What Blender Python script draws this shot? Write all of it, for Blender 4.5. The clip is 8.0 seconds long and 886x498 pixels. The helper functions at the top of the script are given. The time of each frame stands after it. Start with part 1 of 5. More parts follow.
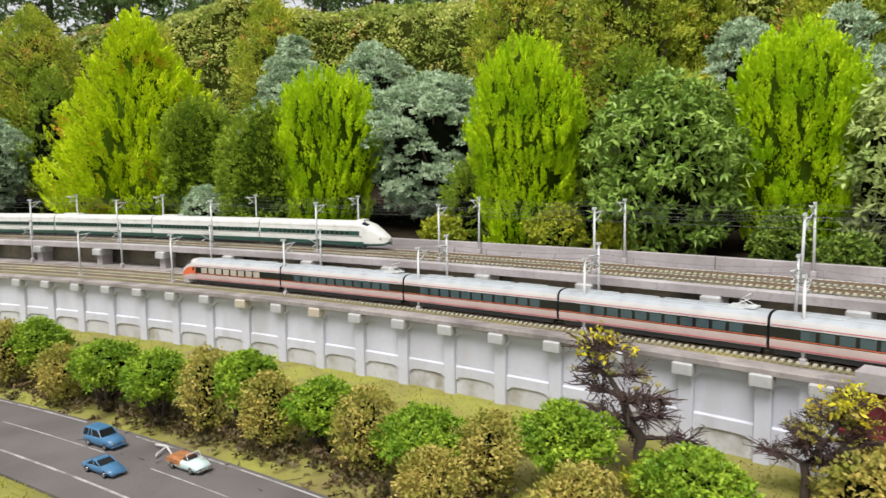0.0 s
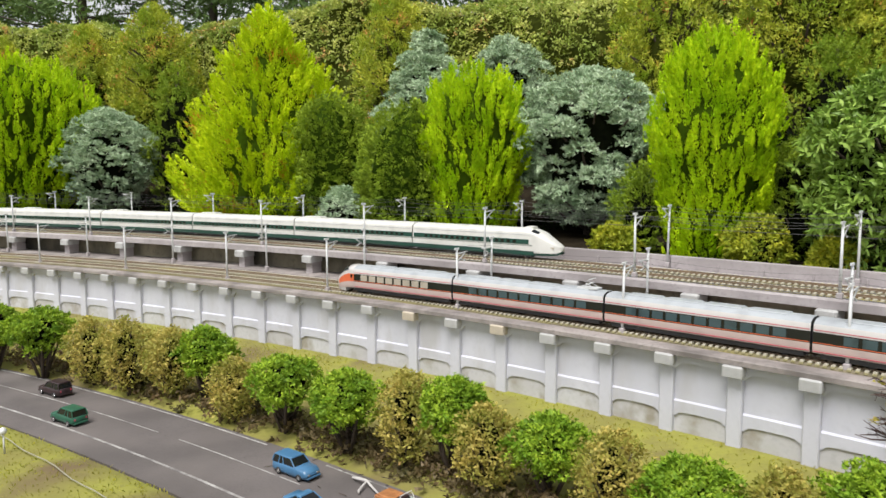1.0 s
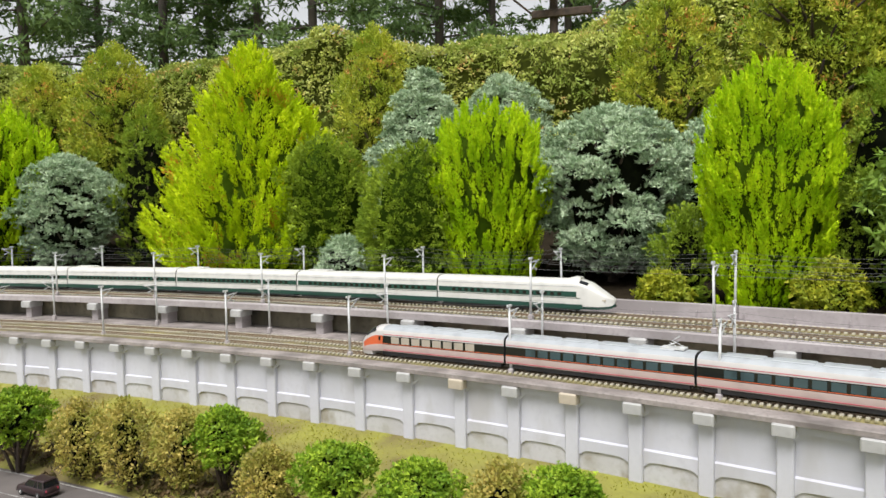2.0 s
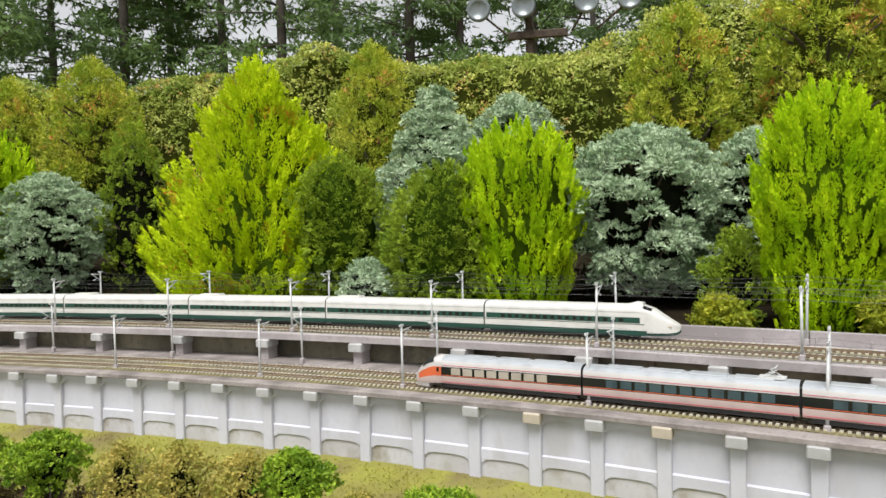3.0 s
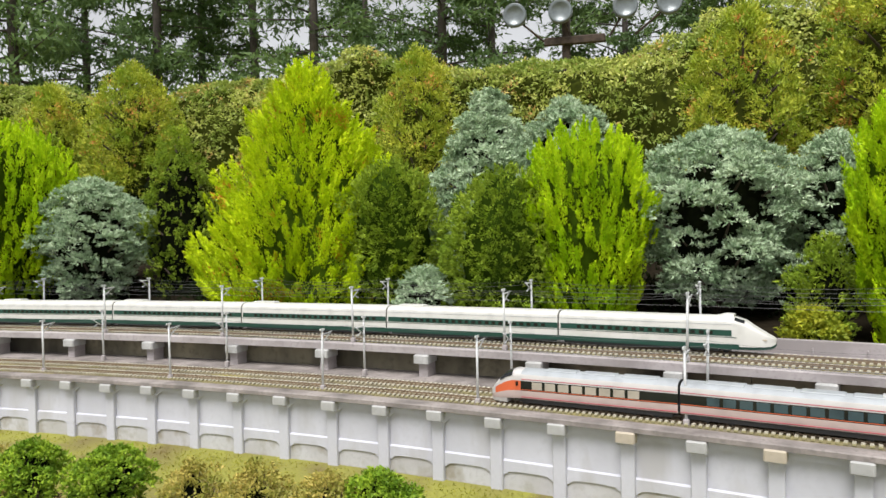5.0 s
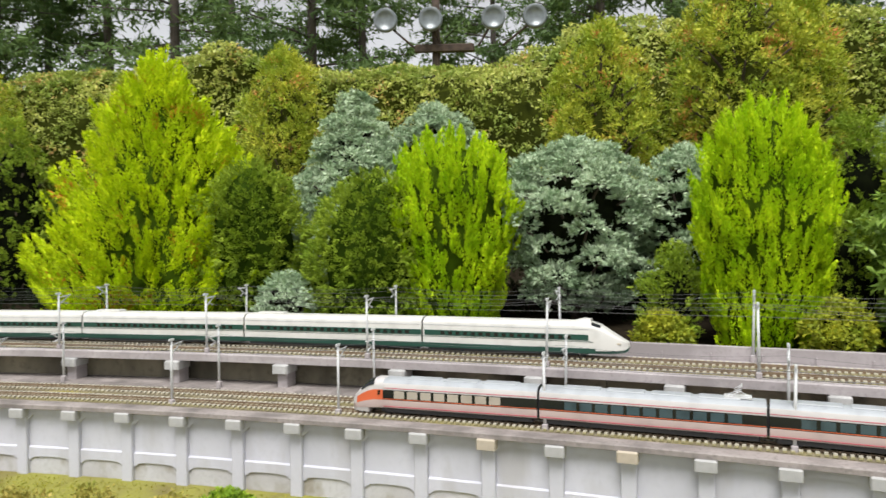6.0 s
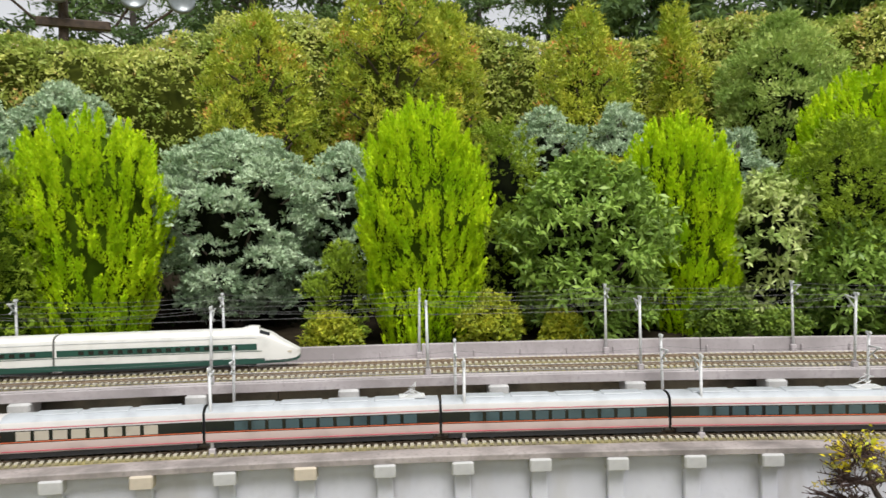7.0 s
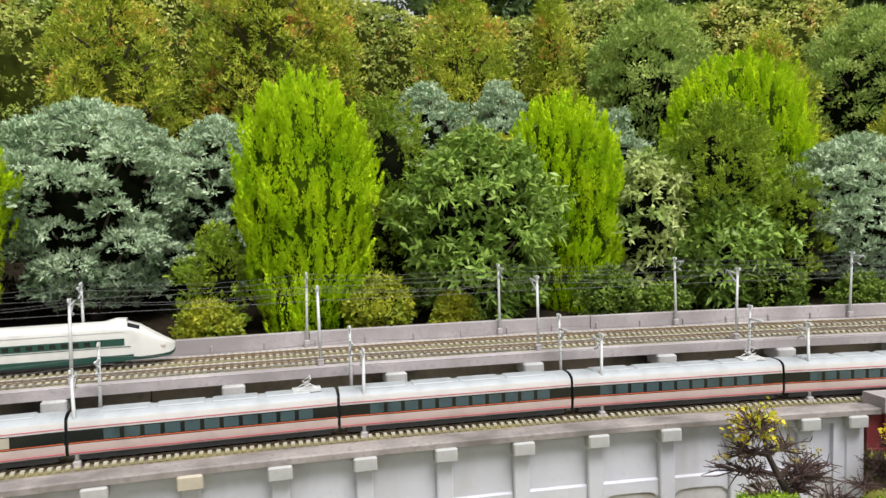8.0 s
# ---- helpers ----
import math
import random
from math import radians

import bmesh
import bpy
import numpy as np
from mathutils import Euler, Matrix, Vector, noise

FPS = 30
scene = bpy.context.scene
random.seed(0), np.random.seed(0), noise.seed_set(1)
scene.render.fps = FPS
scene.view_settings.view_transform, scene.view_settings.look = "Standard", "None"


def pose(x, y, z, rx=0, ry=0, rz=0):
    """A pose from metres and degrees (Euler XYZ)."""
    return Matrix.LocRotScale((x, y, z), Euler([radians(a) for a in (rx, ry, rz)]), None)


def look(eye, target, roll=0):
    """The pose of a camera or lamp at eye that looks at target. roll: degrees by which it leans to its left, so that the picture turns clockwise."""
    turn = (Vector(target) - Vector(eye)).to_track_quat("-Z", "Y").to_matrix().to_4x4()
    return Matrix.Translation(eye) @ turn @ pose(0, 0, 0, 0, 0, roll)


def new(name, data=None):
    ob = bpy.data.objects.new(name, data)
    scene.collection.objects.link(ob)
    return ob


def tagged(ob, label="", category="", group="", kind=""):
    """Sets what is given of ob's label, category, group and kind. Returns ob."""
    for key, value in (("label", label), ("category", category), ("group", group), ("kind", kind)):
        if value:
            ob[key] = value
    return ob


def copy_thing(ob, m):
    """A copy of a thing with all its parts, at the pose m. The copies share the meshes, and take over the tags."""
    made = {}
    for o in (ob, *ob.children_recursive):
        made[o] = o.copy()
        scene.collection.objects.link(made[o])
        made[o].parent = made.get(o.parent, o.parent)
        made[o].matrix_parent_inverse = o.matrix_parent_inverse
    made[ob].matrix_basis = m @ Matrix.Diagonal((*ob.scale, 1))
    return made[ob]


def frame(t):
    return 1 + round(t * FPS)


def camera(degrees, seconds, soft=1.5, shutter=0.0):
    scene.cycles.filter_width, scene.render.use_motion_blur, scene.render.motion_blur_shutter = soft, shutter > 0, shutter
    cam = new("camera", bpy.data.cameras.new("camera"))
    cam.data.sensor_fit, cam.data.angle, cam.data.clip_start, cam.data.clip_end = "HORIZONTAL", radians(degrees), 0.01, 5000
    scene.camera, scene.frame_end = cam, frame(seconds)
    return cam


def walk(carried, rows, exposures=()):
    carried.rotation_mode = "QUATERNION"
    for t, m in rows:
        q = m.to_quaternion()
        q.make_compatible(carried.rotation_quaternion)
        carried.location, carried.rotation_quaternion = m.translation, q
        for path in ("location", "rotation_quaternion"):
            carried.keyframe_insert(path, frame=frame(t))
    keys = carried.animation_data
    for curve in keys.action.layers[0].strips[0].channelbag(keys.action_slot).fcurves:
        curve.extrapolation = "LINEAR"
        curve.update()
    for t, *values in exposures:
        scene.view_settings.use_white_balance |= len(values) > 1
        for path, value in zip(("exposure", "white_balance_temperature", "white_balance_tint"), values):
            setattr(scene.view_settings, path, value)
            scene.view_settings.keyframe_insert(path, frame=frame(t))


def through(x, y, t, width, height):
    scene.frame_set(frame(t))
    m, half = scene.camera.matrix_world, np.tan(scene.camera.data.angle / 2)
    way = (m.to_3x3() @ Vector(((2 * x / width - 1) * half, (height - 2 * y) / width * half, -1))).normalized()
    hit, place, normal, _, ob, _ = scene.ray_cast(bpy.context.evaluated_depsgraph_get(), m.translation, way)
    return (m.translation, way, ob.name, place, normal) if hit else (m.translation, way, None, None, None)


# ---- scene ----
cam = camera(62.2, 8.0, shutter=0.12)
PATH = [
    (0, (0.021, 0.352, 1.385), (-0.01, 2.339, 1.158), -1.0),
    (0.5, (-0.25, 0.503, 1.411), (-0.405, 2.484, 1.182), -1.0),
    (1, (-0.54, 0.661, 1.413), (-0.761, 2.635, 1.184), -0.4),
    (1.5, (-0.774, 0.843, 1.415), (-0.939, 2.826, 1.21), -1.0),
    (1.7, (-0.867, 0.933, 1.425), (-1.0, 2.921, 1.257), -1.3),
    (2.8, (-1.445, 1.17, 1.474), (-1.375, 3.168, 1.404), -1.3),
    (3, (-1.527, 1.208, 1.471), (-1.456, 3.206, 1.402), -1.5),
    (3.5, (-1.701, 1.335, 1.472), (-1.662, 3.334, 1.41), -1.9),
    (4, (-1.784, 1.383, 1.47), (-1.784, 3.382, 1.412), -1.7),
    (4.2, (-1.793, 1.385, 1.472), (-1.804, 3.384, 1.415), -1.5),
    (5.3, (-1.754, 1.402, 1.452), (-1.693, 3.401, 1.414), -0.9),
    (5.5, (-1.743, 1.408, 1.448), (-1.628, 3.404, 1.412), -0.8),
    (6, (-1.728, 1.468, 1.459), (-1.363, 3.434, 1.424), -0.7),
    (6.5, (-1.725, 1.608, 1.489), (-0.868, 3.415, 1.456), -1.1),
    (7, (-1.705, 1.681, 1.464), (-0.498, 3.275, 1.413), -1.1),
    (7.5, (-1.684, 1.772, 1.466), (-0.294, 3.207, 1.373), -1.3),
    (8, (-1.688, 1.871, 1.467), (-0.213, 3.216, 1.352), -1.4),
]
walk(cam, [(t, look(eye, target, roll)) for t, eye, target, roll in PATH])

# ---------------------------------------------------------------- light
scene.view_settings.exposure = 1.58
world = bpy.data.worlds.new("overcast_sky")
scene.world = world
world.use_nodes = True
wn = world.node_tree
sky = wn.nodes.new("ShaderNodeTexSky")
sky.sky_type = "NISHITA"
sky.sun_disc = False
sky.sun_elevation = radians(58)
sky.sun_rotation = radians(200)
sky.dust_density = 1.0
sky.air_density = 1.0
hsv = wn.nodes.new("ShaderNodeHueSaturation")
hsv.inputs["Saturation"].default_value = 0.10
wn.links.new(sky.outputs[0], hsv.inputs["Color"])
wn.links.new(hsv.outputs[0], wn.nodes["Background"].inputs["Color"])
wn.nodes["Background"].inputs["Strength"].default_value = 0.052
sun = new("sun", bpy.data.lights.new("sun", "SUN"))
sun.data.energy = 1.5
sun.data.angle = radians(28)
sun.data.color = (1.0, 0.97, 0.94)
sun.matrix_world = look((0, 0, 0), (math.sin(radians(20)) * 0.5, math.cos(radians(20)) * 0.5, -0.95))

# ---------------------------------------------------------------- materials


def nodes_of(name):
    m = bpy.data.materials.new(name)
    m.use_nodes = True
    return m, m.node_tree, m.node_tree.nodes["Principled BSDF"]


def mixed(nt, fac, a, b):
    mx = nt.nodes.new("ShaderNodeMix")
    mx.data_type = "RGBA"
    for sock, val in ((mx.inputs[0], fac), (mx.inputs[6], a), (mx.inputs[7], b)):
        if hasattr(val, "is_linked"):
            nt.links.new(val, sock)
        elif isinstance(val, (int, float)):
            sock.default_value = val
        else:
            sock.default_value = (*val, 1)
    return mx.outputs[2]


def noise_fac(nt, scale, lo=0.4, hi=0.6, detail=4.0, stretch=None):
    co = nt.nodes.new("ShaderNodeTexCoord").outputs["Object"]
    if stretch:
        mp = nt.nodes.new("ShaderNodeMapping")
        mp.inputs["Scale"].default_value = stretch
        nt.links.new(co, mp.inputs["Vector"])
        co = mp.outputs[0]
    n = nt.nodes.new("ShaderNodeTexNoise")
    n.inputs["Scale"].default_value = scale
    n.inputs["Detail"].default_value = detail
    nt.links.new(co, n.inputs["Vector"])
    r = nt.nodes.new("ShaderNodeMapRange")
    r.inputs[1].default_value, r.inputs[2].default_value = lo, hi
    nt.links.new(n.outputs[0], r.inputs[0])
    return r.outputs[0]


def bumped(nt, bs, scale, strength, dist=0.002):
    co = nt.nodes.new("ShaderNodeTexCoord").outputs["Object"]
    n = nt.nodes.new("ShaderNodeTexNoise")
    n.inputs["Scale"].default_value = scale
    n.inputs["Detail"].default_value = 5
    nt.links.new(co, n.inputs["Vector"])
    b = nt.nodes.new("ShaderNodeBump")
    b.inputs["Strength"].default_value = strength
    b.inputs["Distance"].default_value = dist
    nt.links.new(n.outputs[0], b.inputs["Height"])
    nt.links.new(b.outputs[0], bs.inputs["Normal"])


def surface(name, base, dark, coarse=3.0, fine=60.0, rough=0.8, metal=0.0, bump=0.3, spread=0.6, stretch=None, tint=None, tint_scale=1.5):
    """A weathered surface: two colours mixed at two scales, with fine relief."""
    m, nt, bs = nodes_of(name)
    c = mixed(nt, noise_fac(nt, coarse, 0.38, 0.68, stretch=stretch), base, dark)
    mid = tuple((a + b) / 2 * spread for a, b in zip(base, dark))
    c = mixed(nt, noise_fac(nt, fine, 0.5, 0.85), c, mid)
    if tint:
        c = mixed(nt, noise_fac(nt, tint_scale, 0.52, 0.7, stretch=stretch), c, tint)
    nt.links.new(c, bs.inputs["Base Color"])
    bs.inputs["Roughness"].default_value = rough
    bs.inputs["Metallic"].default_value = metal
    if bump:
        bumped(nt, bs, fine, bump)
    return m


def painted(name, col, rough=0.35, dirt=0.15, metal=0.0):
    """Paint with faint grime."""
    m, nt, bs = nodes_of(name)
    d = tuple(c * (1 - dirt) * 0.9 for c in col)
    c = mixed(nt, noise_fac(nt, 14.0, 0.45, 0.75), col, d)
    nt.links.new(c, bs.inputs["Base Color"])
    bs.inputs["Roughness"].default_value = rough
    bs.inputs["Metallic"].default_value = metal
    return m


def leafy(name, a, b, c, patch=5.0, through=0.3, rough=0.55, rare=None, gloss=0.25, sprig=0.0):
    """Foliage: each leaf its own shade between a and b, drifting to c in patches; rare: colour of a few odd leaves."""
    m, nt, bs = nodes_of(name)
    g = nt.nodes.new("ShaderNodeNewGeometry")
    col = mixed(nt, g.outputs["Random Per Island"], a, b)
    col = mixed(nt, noise_fac(nt, patch, 0.42, 0.68), col, c)
    if sprig:
        col = mixed(nt, noise_fac(nt, sprig, 0.52, 0.75, 2.0, (1, 1, 0.3)), col, tuple(v * 0.7 for v in c))
    if rare:
        hit = nt.nodes.new("ShaderNodeMath")
        hit.operation = "MULTIPLY"
        odd = nt.nodes.new("ShaderNodeMath")
        odd.operation = "GREATER_THAN"
        odd.inputs[1].default_value = 0.55
        nt.links.new(g.outputs["Random Per Island"], odd.inputs[0])
        nt.links.new(odd.outputs[0], hit.inputs[0])
        nt.links.new(noise_fac(nt, 4.0, 0.57, 0.66), hit.inputs[1])
        col = mixed(nt, hit.outputs[0], col, rare)
    nt.links.new(col, bs.inputs["Base Color"])
    bs.inputs["Roughness"].default_value = rough
    bs.inputs["Specular IOR Level"].default_value = gloss
    tr = nt.nodes.new("ShaderNodeBsdfTranslucent")
    nt.links.new(col, tr.inputs["Color"])
    mx = nt.nodes.new("ShaderNodeMixShader")
    mx.inputs[0].default_value = through
    nt.links.new(bs.outputs[0], mx.inputs[1])
    nt.links.new(tr.outputs[0], mx.inputs[2])
    nt.links.new(mx.outputs[0], nt.nodes["Material Output"].inputs["Surface"])
    return m


WALL = surface("painted_concrete_wall", (0.545, 0.55, 0.615), (0.48, 0.485, 0.545), 5, 40, 0.8, bump=0.3, spread=0.93, stretch=(1, 1, 0.3), tint=(0.43, 0.425, 0.45), tint_scale=7.0)
LOWWALL = surface("lower_concrete_recess", (0.52, 0.52, 0.55), (0.42, 0.41, 0.415), 4, 50, 0.9, bump=0.4, spread=0.85, tint=(0.30, 0.275, 0.23), tint_scale=9.0)
CAPM = surface("pale_cap_stone", (0.45, 0.45, 0.445), (0.33, 0.33, 0.325), 9, 70, 0.8, bump=0.2, spread=0.85)
CAPY = surface("yellowed_cap_stone", (0.48, 0.42, 0.33), (0.40, 0.35, 0.28), 9, 70, 0.8, bump=0.2, spread=0.85)
DECK = surface("grey_deck_concrete", (0.32, 0.285, 0.27), (0.14, 0.124, 0.116), 7, 60, 0.85, bump=0.4, spread=0.65)
FASCIA = surface("pale_fascia_concrete", (0.41, 0.375, 0.38), (0.27, 0.245, 0.245), 4, 60, 0.85, bump=0.3, spread=0.75)
STAINED = surface("stained_concrete", (0.36, 0.315, 0.225), (0.22, 0.19, 0.13), 2.0, 30, 0.9, bump=0.4, spread=0.6, tint=(0.045, 0.040, 0.032), tint_scale=2.6)
MOTTLED = surface("dark_mottled_concrete", (0.27, 0.24, 0.17), (0.06, 0.052, 0.038), 3.5, 30, 0.85, bump=0.4, spread=0.6, stretch=(1, 1, 0.4), tint=(0.022, 0.019, 0.014), tint_scale=2.2)
BALLAST = surface("fine_ballast", (0.22, 0.19, 0.125), (0.13, 0.11, 0.07), 8, 260, 0.95, bump=0.9, spread=0.5, tint=(0.30, 0.26, 0.09), tint_scale=3.0)
SLEEPER = surface("mossy_sleeper", (0.34, 0.30, 0.20), (0.22, 0.19, 0.12), 12, 120, 0.85, bump=0.2, spread=0.75, tint=(0.27, 0.25, 0.10), tint_scale=5.0)
CHAIR = surface("cream_rail_chair", (0.56, 0.53, 0.43), (0.42, 0.39, 0.31), 12, 120, 0.8, bump=0.2, spread=0.85)
RAIL = surface("rusty_rail", (0.25, 0.18, 0.12), (0.17, 0.12, 0.08), 20, 90, 0.5, 0.4, bump=0.1, spread=0.8)
POLE = painted("galvanised_pole", (0.62, 0.63, 0.64), 0.45, 0.2, 0.15)
WIRE = painted("dark_wire", (0.10, 0.10, 0.10), 0.5, 0.1, 0.3)
ASPHALT = surface("asphalt", (0.125, 0.110, 0.106), (0.085, 0.075, 0.072), 2.5, 120, 0.9, bump=0.5, spread=0.8, tint=(0.155, 0.136, 0.128), tint_scale=1.2)
LINE = surface("worn_road_paint", (0.42, 0.41, 0.39), (0.16, 0.15, 0.145), 14, 60, 0.8, bump=0.1, spread=0.5)
GROUND = surface("mossy_lawn_soil", (0.26, 0.26, 0.045), (0.18, 0.155, 0.048), 3.2, 60, 0.95, bump=0.6, spread=0.85, tint=(0.14, 0.10, 0.05), tint_scale=2.6)
GRASS = leafy("grass_blades", (0.24, 0.27, 0.028), (0.44, 0.41, 0.062), (0.24, 0.19, 0.055), 3.2, 0.5, gloss=0.1)
BARK = surface("dark_bark", (0.07, 0.05, 0.037), (0.035, 0.026, 0.02), 14, 90, 0.95, bump=0.8, spread=0.6)
TWIG = surface("purple_brown_twig", (0.085, 0.05, 0.042), (0.05, 0.03, 0.028), 14, 90, 0.9, bump=0.6, spread=0.7)
LIME = leafy("lime_conifer_sprays", (0.44, 0.66, 0.010), (0.76, 0.92, 0.022), (0.34, 0.57, 0.008), 4.0, 0.16, sprig=26.0, gloss=0.12)
GOLD = leafy("gold_green_sprays", (0.54, 0.70, 0.012), (0.86, 0.95, 0.028), (0.42, 0.60, 0.010), 4.0, 0.16, rare=(0.60, 0.28, 0.03), sprig=16.0, gloss=0.12)
DEEP = leafy("deep_green_sprays", (0.20, 0.30, 0.025), (0.46, 0.58, 0.06), (0.16, 0.26, 0.02), 5.0, 0.16, sprig=18.0, gloss=0.15)
BLUE = leafy("blue_grey_needles", (0.28, 0.40, 0.24), (0.68, 0.79, 0.56), (0.21, 0.32, 0.17), 6.0, 0.10)
OLIVE = leafy("olive_cypress", (0.32, 0.40, 0.03), (0.70, 0.68, 0.08), (0.23, 0.35, 0.022), 3.0, 0.22, rare=(0.76, 0.29, 0.10), sprig=9.0)
BROAD = leafy("glossy_broad_leaves", (0.14, 0.25, 0.035), (0.38, 0.53, 0.11), (0.14, 0.24, 0.03), 4.0, 0.2, 0.42)
PALEB = leafy("pale_broad_leaves", (0.38, 0.48, 0.14), (0.72, 0.78, 0.34), (0.26, 0.38, 0.09), 4.0, 0.28, 0.4)
HEDGE = leafy("hedge_leaves", (0.31, 0.39, 0.06), (0.72, 0.72, 0.22), (0.24, 0.34, 0.055), 2.5, 0.3, 0.4, rare=(0.68, 0.42, 0.16))
FRESH = leafy("fresh_shrub_leaves", (0.15, 0.28, 0.016), (0.46, 0.60, 0.05), (0.12, 0.24, 0.014), 9.0, 0.25, sprig=30.0)
BRONZE = leafy("bronze_shrub_leaves", (0.30, 0.28, 0.05), (0.66, 0.52, 0.15), (0.22, 0.26, 0.035), 9.0, 0.3, rare=(0.60, 0.30, 0.16))
YELLOW = leafy("yellow_maple_leaves", (0.70, 0.56, 0.02), (0.92, 0.76, 0.06), (0.55, 0.60, 0.04), 6.0, 0.35)
YELSH = leafy("yellow_green_shrub_leaves", (0.25, 0.31, 0.02), (0.48, 0.47, 0.035), (0.15, 0.22, 0.015), 7.0, 0.3)
FARLEAF = leafy("far_conifer_foliage", (0.09, 0.16, 0.05), (0.18, 0.27, 0.08), (0.08, 0.14, 0.05), 0.6, 0.4)
# dark core colours: painted shade deep inside crowns and hedges
INNER = surface("dark_core_shade", (0.007, 0.009, 0.004), (0.004, 0.005, 0.003), 20, 90, 1.0, bump=0.8)
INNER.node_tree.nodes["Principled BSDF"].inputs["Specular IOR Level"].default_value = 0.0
INNERG = leafy("green_core_shade", (0.022, 0.042, 0.004), (0.028, 0.052, 0.005), (0.016, 0.03, 0.003), 12.0, 0.0, 1.0, gloss=0.0)
INNERO = leafy("olive_core_shade", (0.05, 0.06, 0.010), (0.06, 0.072, 0.012), (0.03, 0.038, 0.008), 12.0, 0.0, 1.0, gloss=0.0)
SHADE = leafy("gap_shade_leaves", (0.010, 0.020, 0.006), (0.026, 0.045, 0.012), (0.008, 0.014, 0.005), 4.0, 0.1, gloss=0.03)
SOFT = leafy("soft_green_needles", (0.26, 0.38, 0.08), (0.56, 0.66, 0.19), (0.22, 0.34, 0.07), 3.0, 0.3)
LOWG = leafy("low_shrub_leaves", (0.07, 0.135, 0.016), (0.24, 0.34, 0.045), (0.07, 0.12, 0.014), 7.0, 0.15)
SOIL = surface("shaded_soil", (0.030, 0.024, 0.016), (0.016, 0.013, 0.009), 8, 80, 1.0, bump=0.8)
# darkened lime for cores, the shade in the gaps of lime crowns
INNERL = leafy("lime_core_shade", (0.035, 0.065, 0.004), (0.045, 0.08, 0.005), (0.02, 0.035, 0.003), 14.0, 0.0, 1.0, gloss=0.0)
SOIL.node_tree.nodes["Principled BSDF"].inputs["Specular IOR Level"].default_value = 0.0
HOSE = painted("pale_hose", (0.30, 0.29, 0.22), 0.7, 0.3)
LITTER = leafy("leaf_litter", (0.10, 0.07, 0.035), (0.19, 0.13, 0.06), (0.06, 0.06, 0.02), 6.0, 0.1)
FARBARK = surface("far_bark", (0.10, 0.085, 0.075), (0.06, 0.05, 0.045), 3, 20, 0.95, bump=0.5)
TRAIN_WHITE = painted("train_white", (0.56, 0.54, 0.53), 0.3, 0.08)
TRAIN_PINK = painted("train_pale_pink", (0.50, 0.40, 0.37), 0.3, 0.08)
TRAIN_ORANGE = painted("train_orange", (0.62, 0.13, 0.05), 0.3, 0.08)
TRAIN_RED = painted("train_red_stripe", (0.48, 0.06, 0.10), 0.35, 0.1)
TRAIN_ROOF = painted("train_roof_grey", (0.36, 0.385, 0.41), 0.5, 0.2)
CREAM = painted("train_cream", (0.60, 0.595, 0.565), 0.35, 0.1)
GREEN = painted("train_dark_green", (0.012, 0.058, 0.043), 0.3, 0.1)
BLACK = painted("train_underframe", (0.03, 0.03, 0.032), 0.6, 0.1)
GLASS = painted("dark_window_glass", (0.010, 0.012, 0.014), 0.15, 0.1)
PANEG = painted("blind_behind_glass", (0.055, 0.085, 0.095), 0.15, 0.3)
PANEB = painted("beige_blind_behind_glass", (0.40, 0.36, 0.30), 0.2, 0.15)
CAR_BLUE = painted("car_blue", (0.06, 0.165, 0.30), 0.3, 0.15)
CAR_GREEN = painted("car_dark_green", (0.02, 0.10, 0.06), 0.3, 0.15)
CAR_DARK = painted("car_black_maroon", (0.035, 0.02, 0.022), 0.3, 0.15)
CAR_PALE = painted("car_pale_aqua", (0.55, 0.68, 0.66), 0.3, 0.1)
WOOD = surface("wood_panel", (0.40, 0.17, 0.06), (0.25, 0.10, 0.035), 30, 90, 0.6, bump=0.1)
RUBBER = painted("tyre_rubber", (0.02, 0.02, 0.02), 0.8, 0.1)
CHROME = painted("chrome_trim", (0.6, 0.6, 0.6), 0.25, 0.1, 0.9)
MAROON = surface("maroon_steel", (0.20, 0.025, 0.03), (0.11, 0.015, 0.02), 6, 60, 0.55, bump=0.2, spread=0.7)
LAMPG = painted("floodlight_grey", (0.17, 0.195, 0.205), 0.3, 0.15, 0.2)
STEM = painted("fallen_pole_grey", (0.50, 0.48, 0.46), 0.7, 0.2)

# ---------------------------------------------------------------- the curve along which everything runs
CX, CY, R = -8.765, -8.983, 15.192


def at(s, d, z=0.0):
    """s: metres along the retaining wall; d: metres behind it."""
    a = s / R
    return Vector((CX + (R + d) * math.sin(a), CY + (R + d) * math.cos(a), z))


def put(s, d, z=0.0, turn=0.0):
    p = at(s, d, z)
    return pose(p.x, p.y, p.z, 0, 0, turn - math.degrees(s / R))


def mesh_from(name, verts, faces, mat, smooth=False):
    me = bpy.data.meshes.new(name)
    me.from_pydata([tuple(v) for v in verts], [], faces)
    me.materials.append(mat)
    if smooth:
        me.polygons.foreach_set("use_smooth", [True] * len(me.polygons))
    me.update()
    return me


def thing(name, label="", category="", group="", kind="", m=None, data=None):
    ob = new(name, data)
    if m is not None:
        ob.matrix_world = m
    return tagged(ob, label, category, group, kind)


def part(name, me, parent, m=None, label=""):
    ob = new(name, me)
    ob.parent = parent
    if m is not None:
        ob.matrix_basis = m
    return tagged(ob, label)


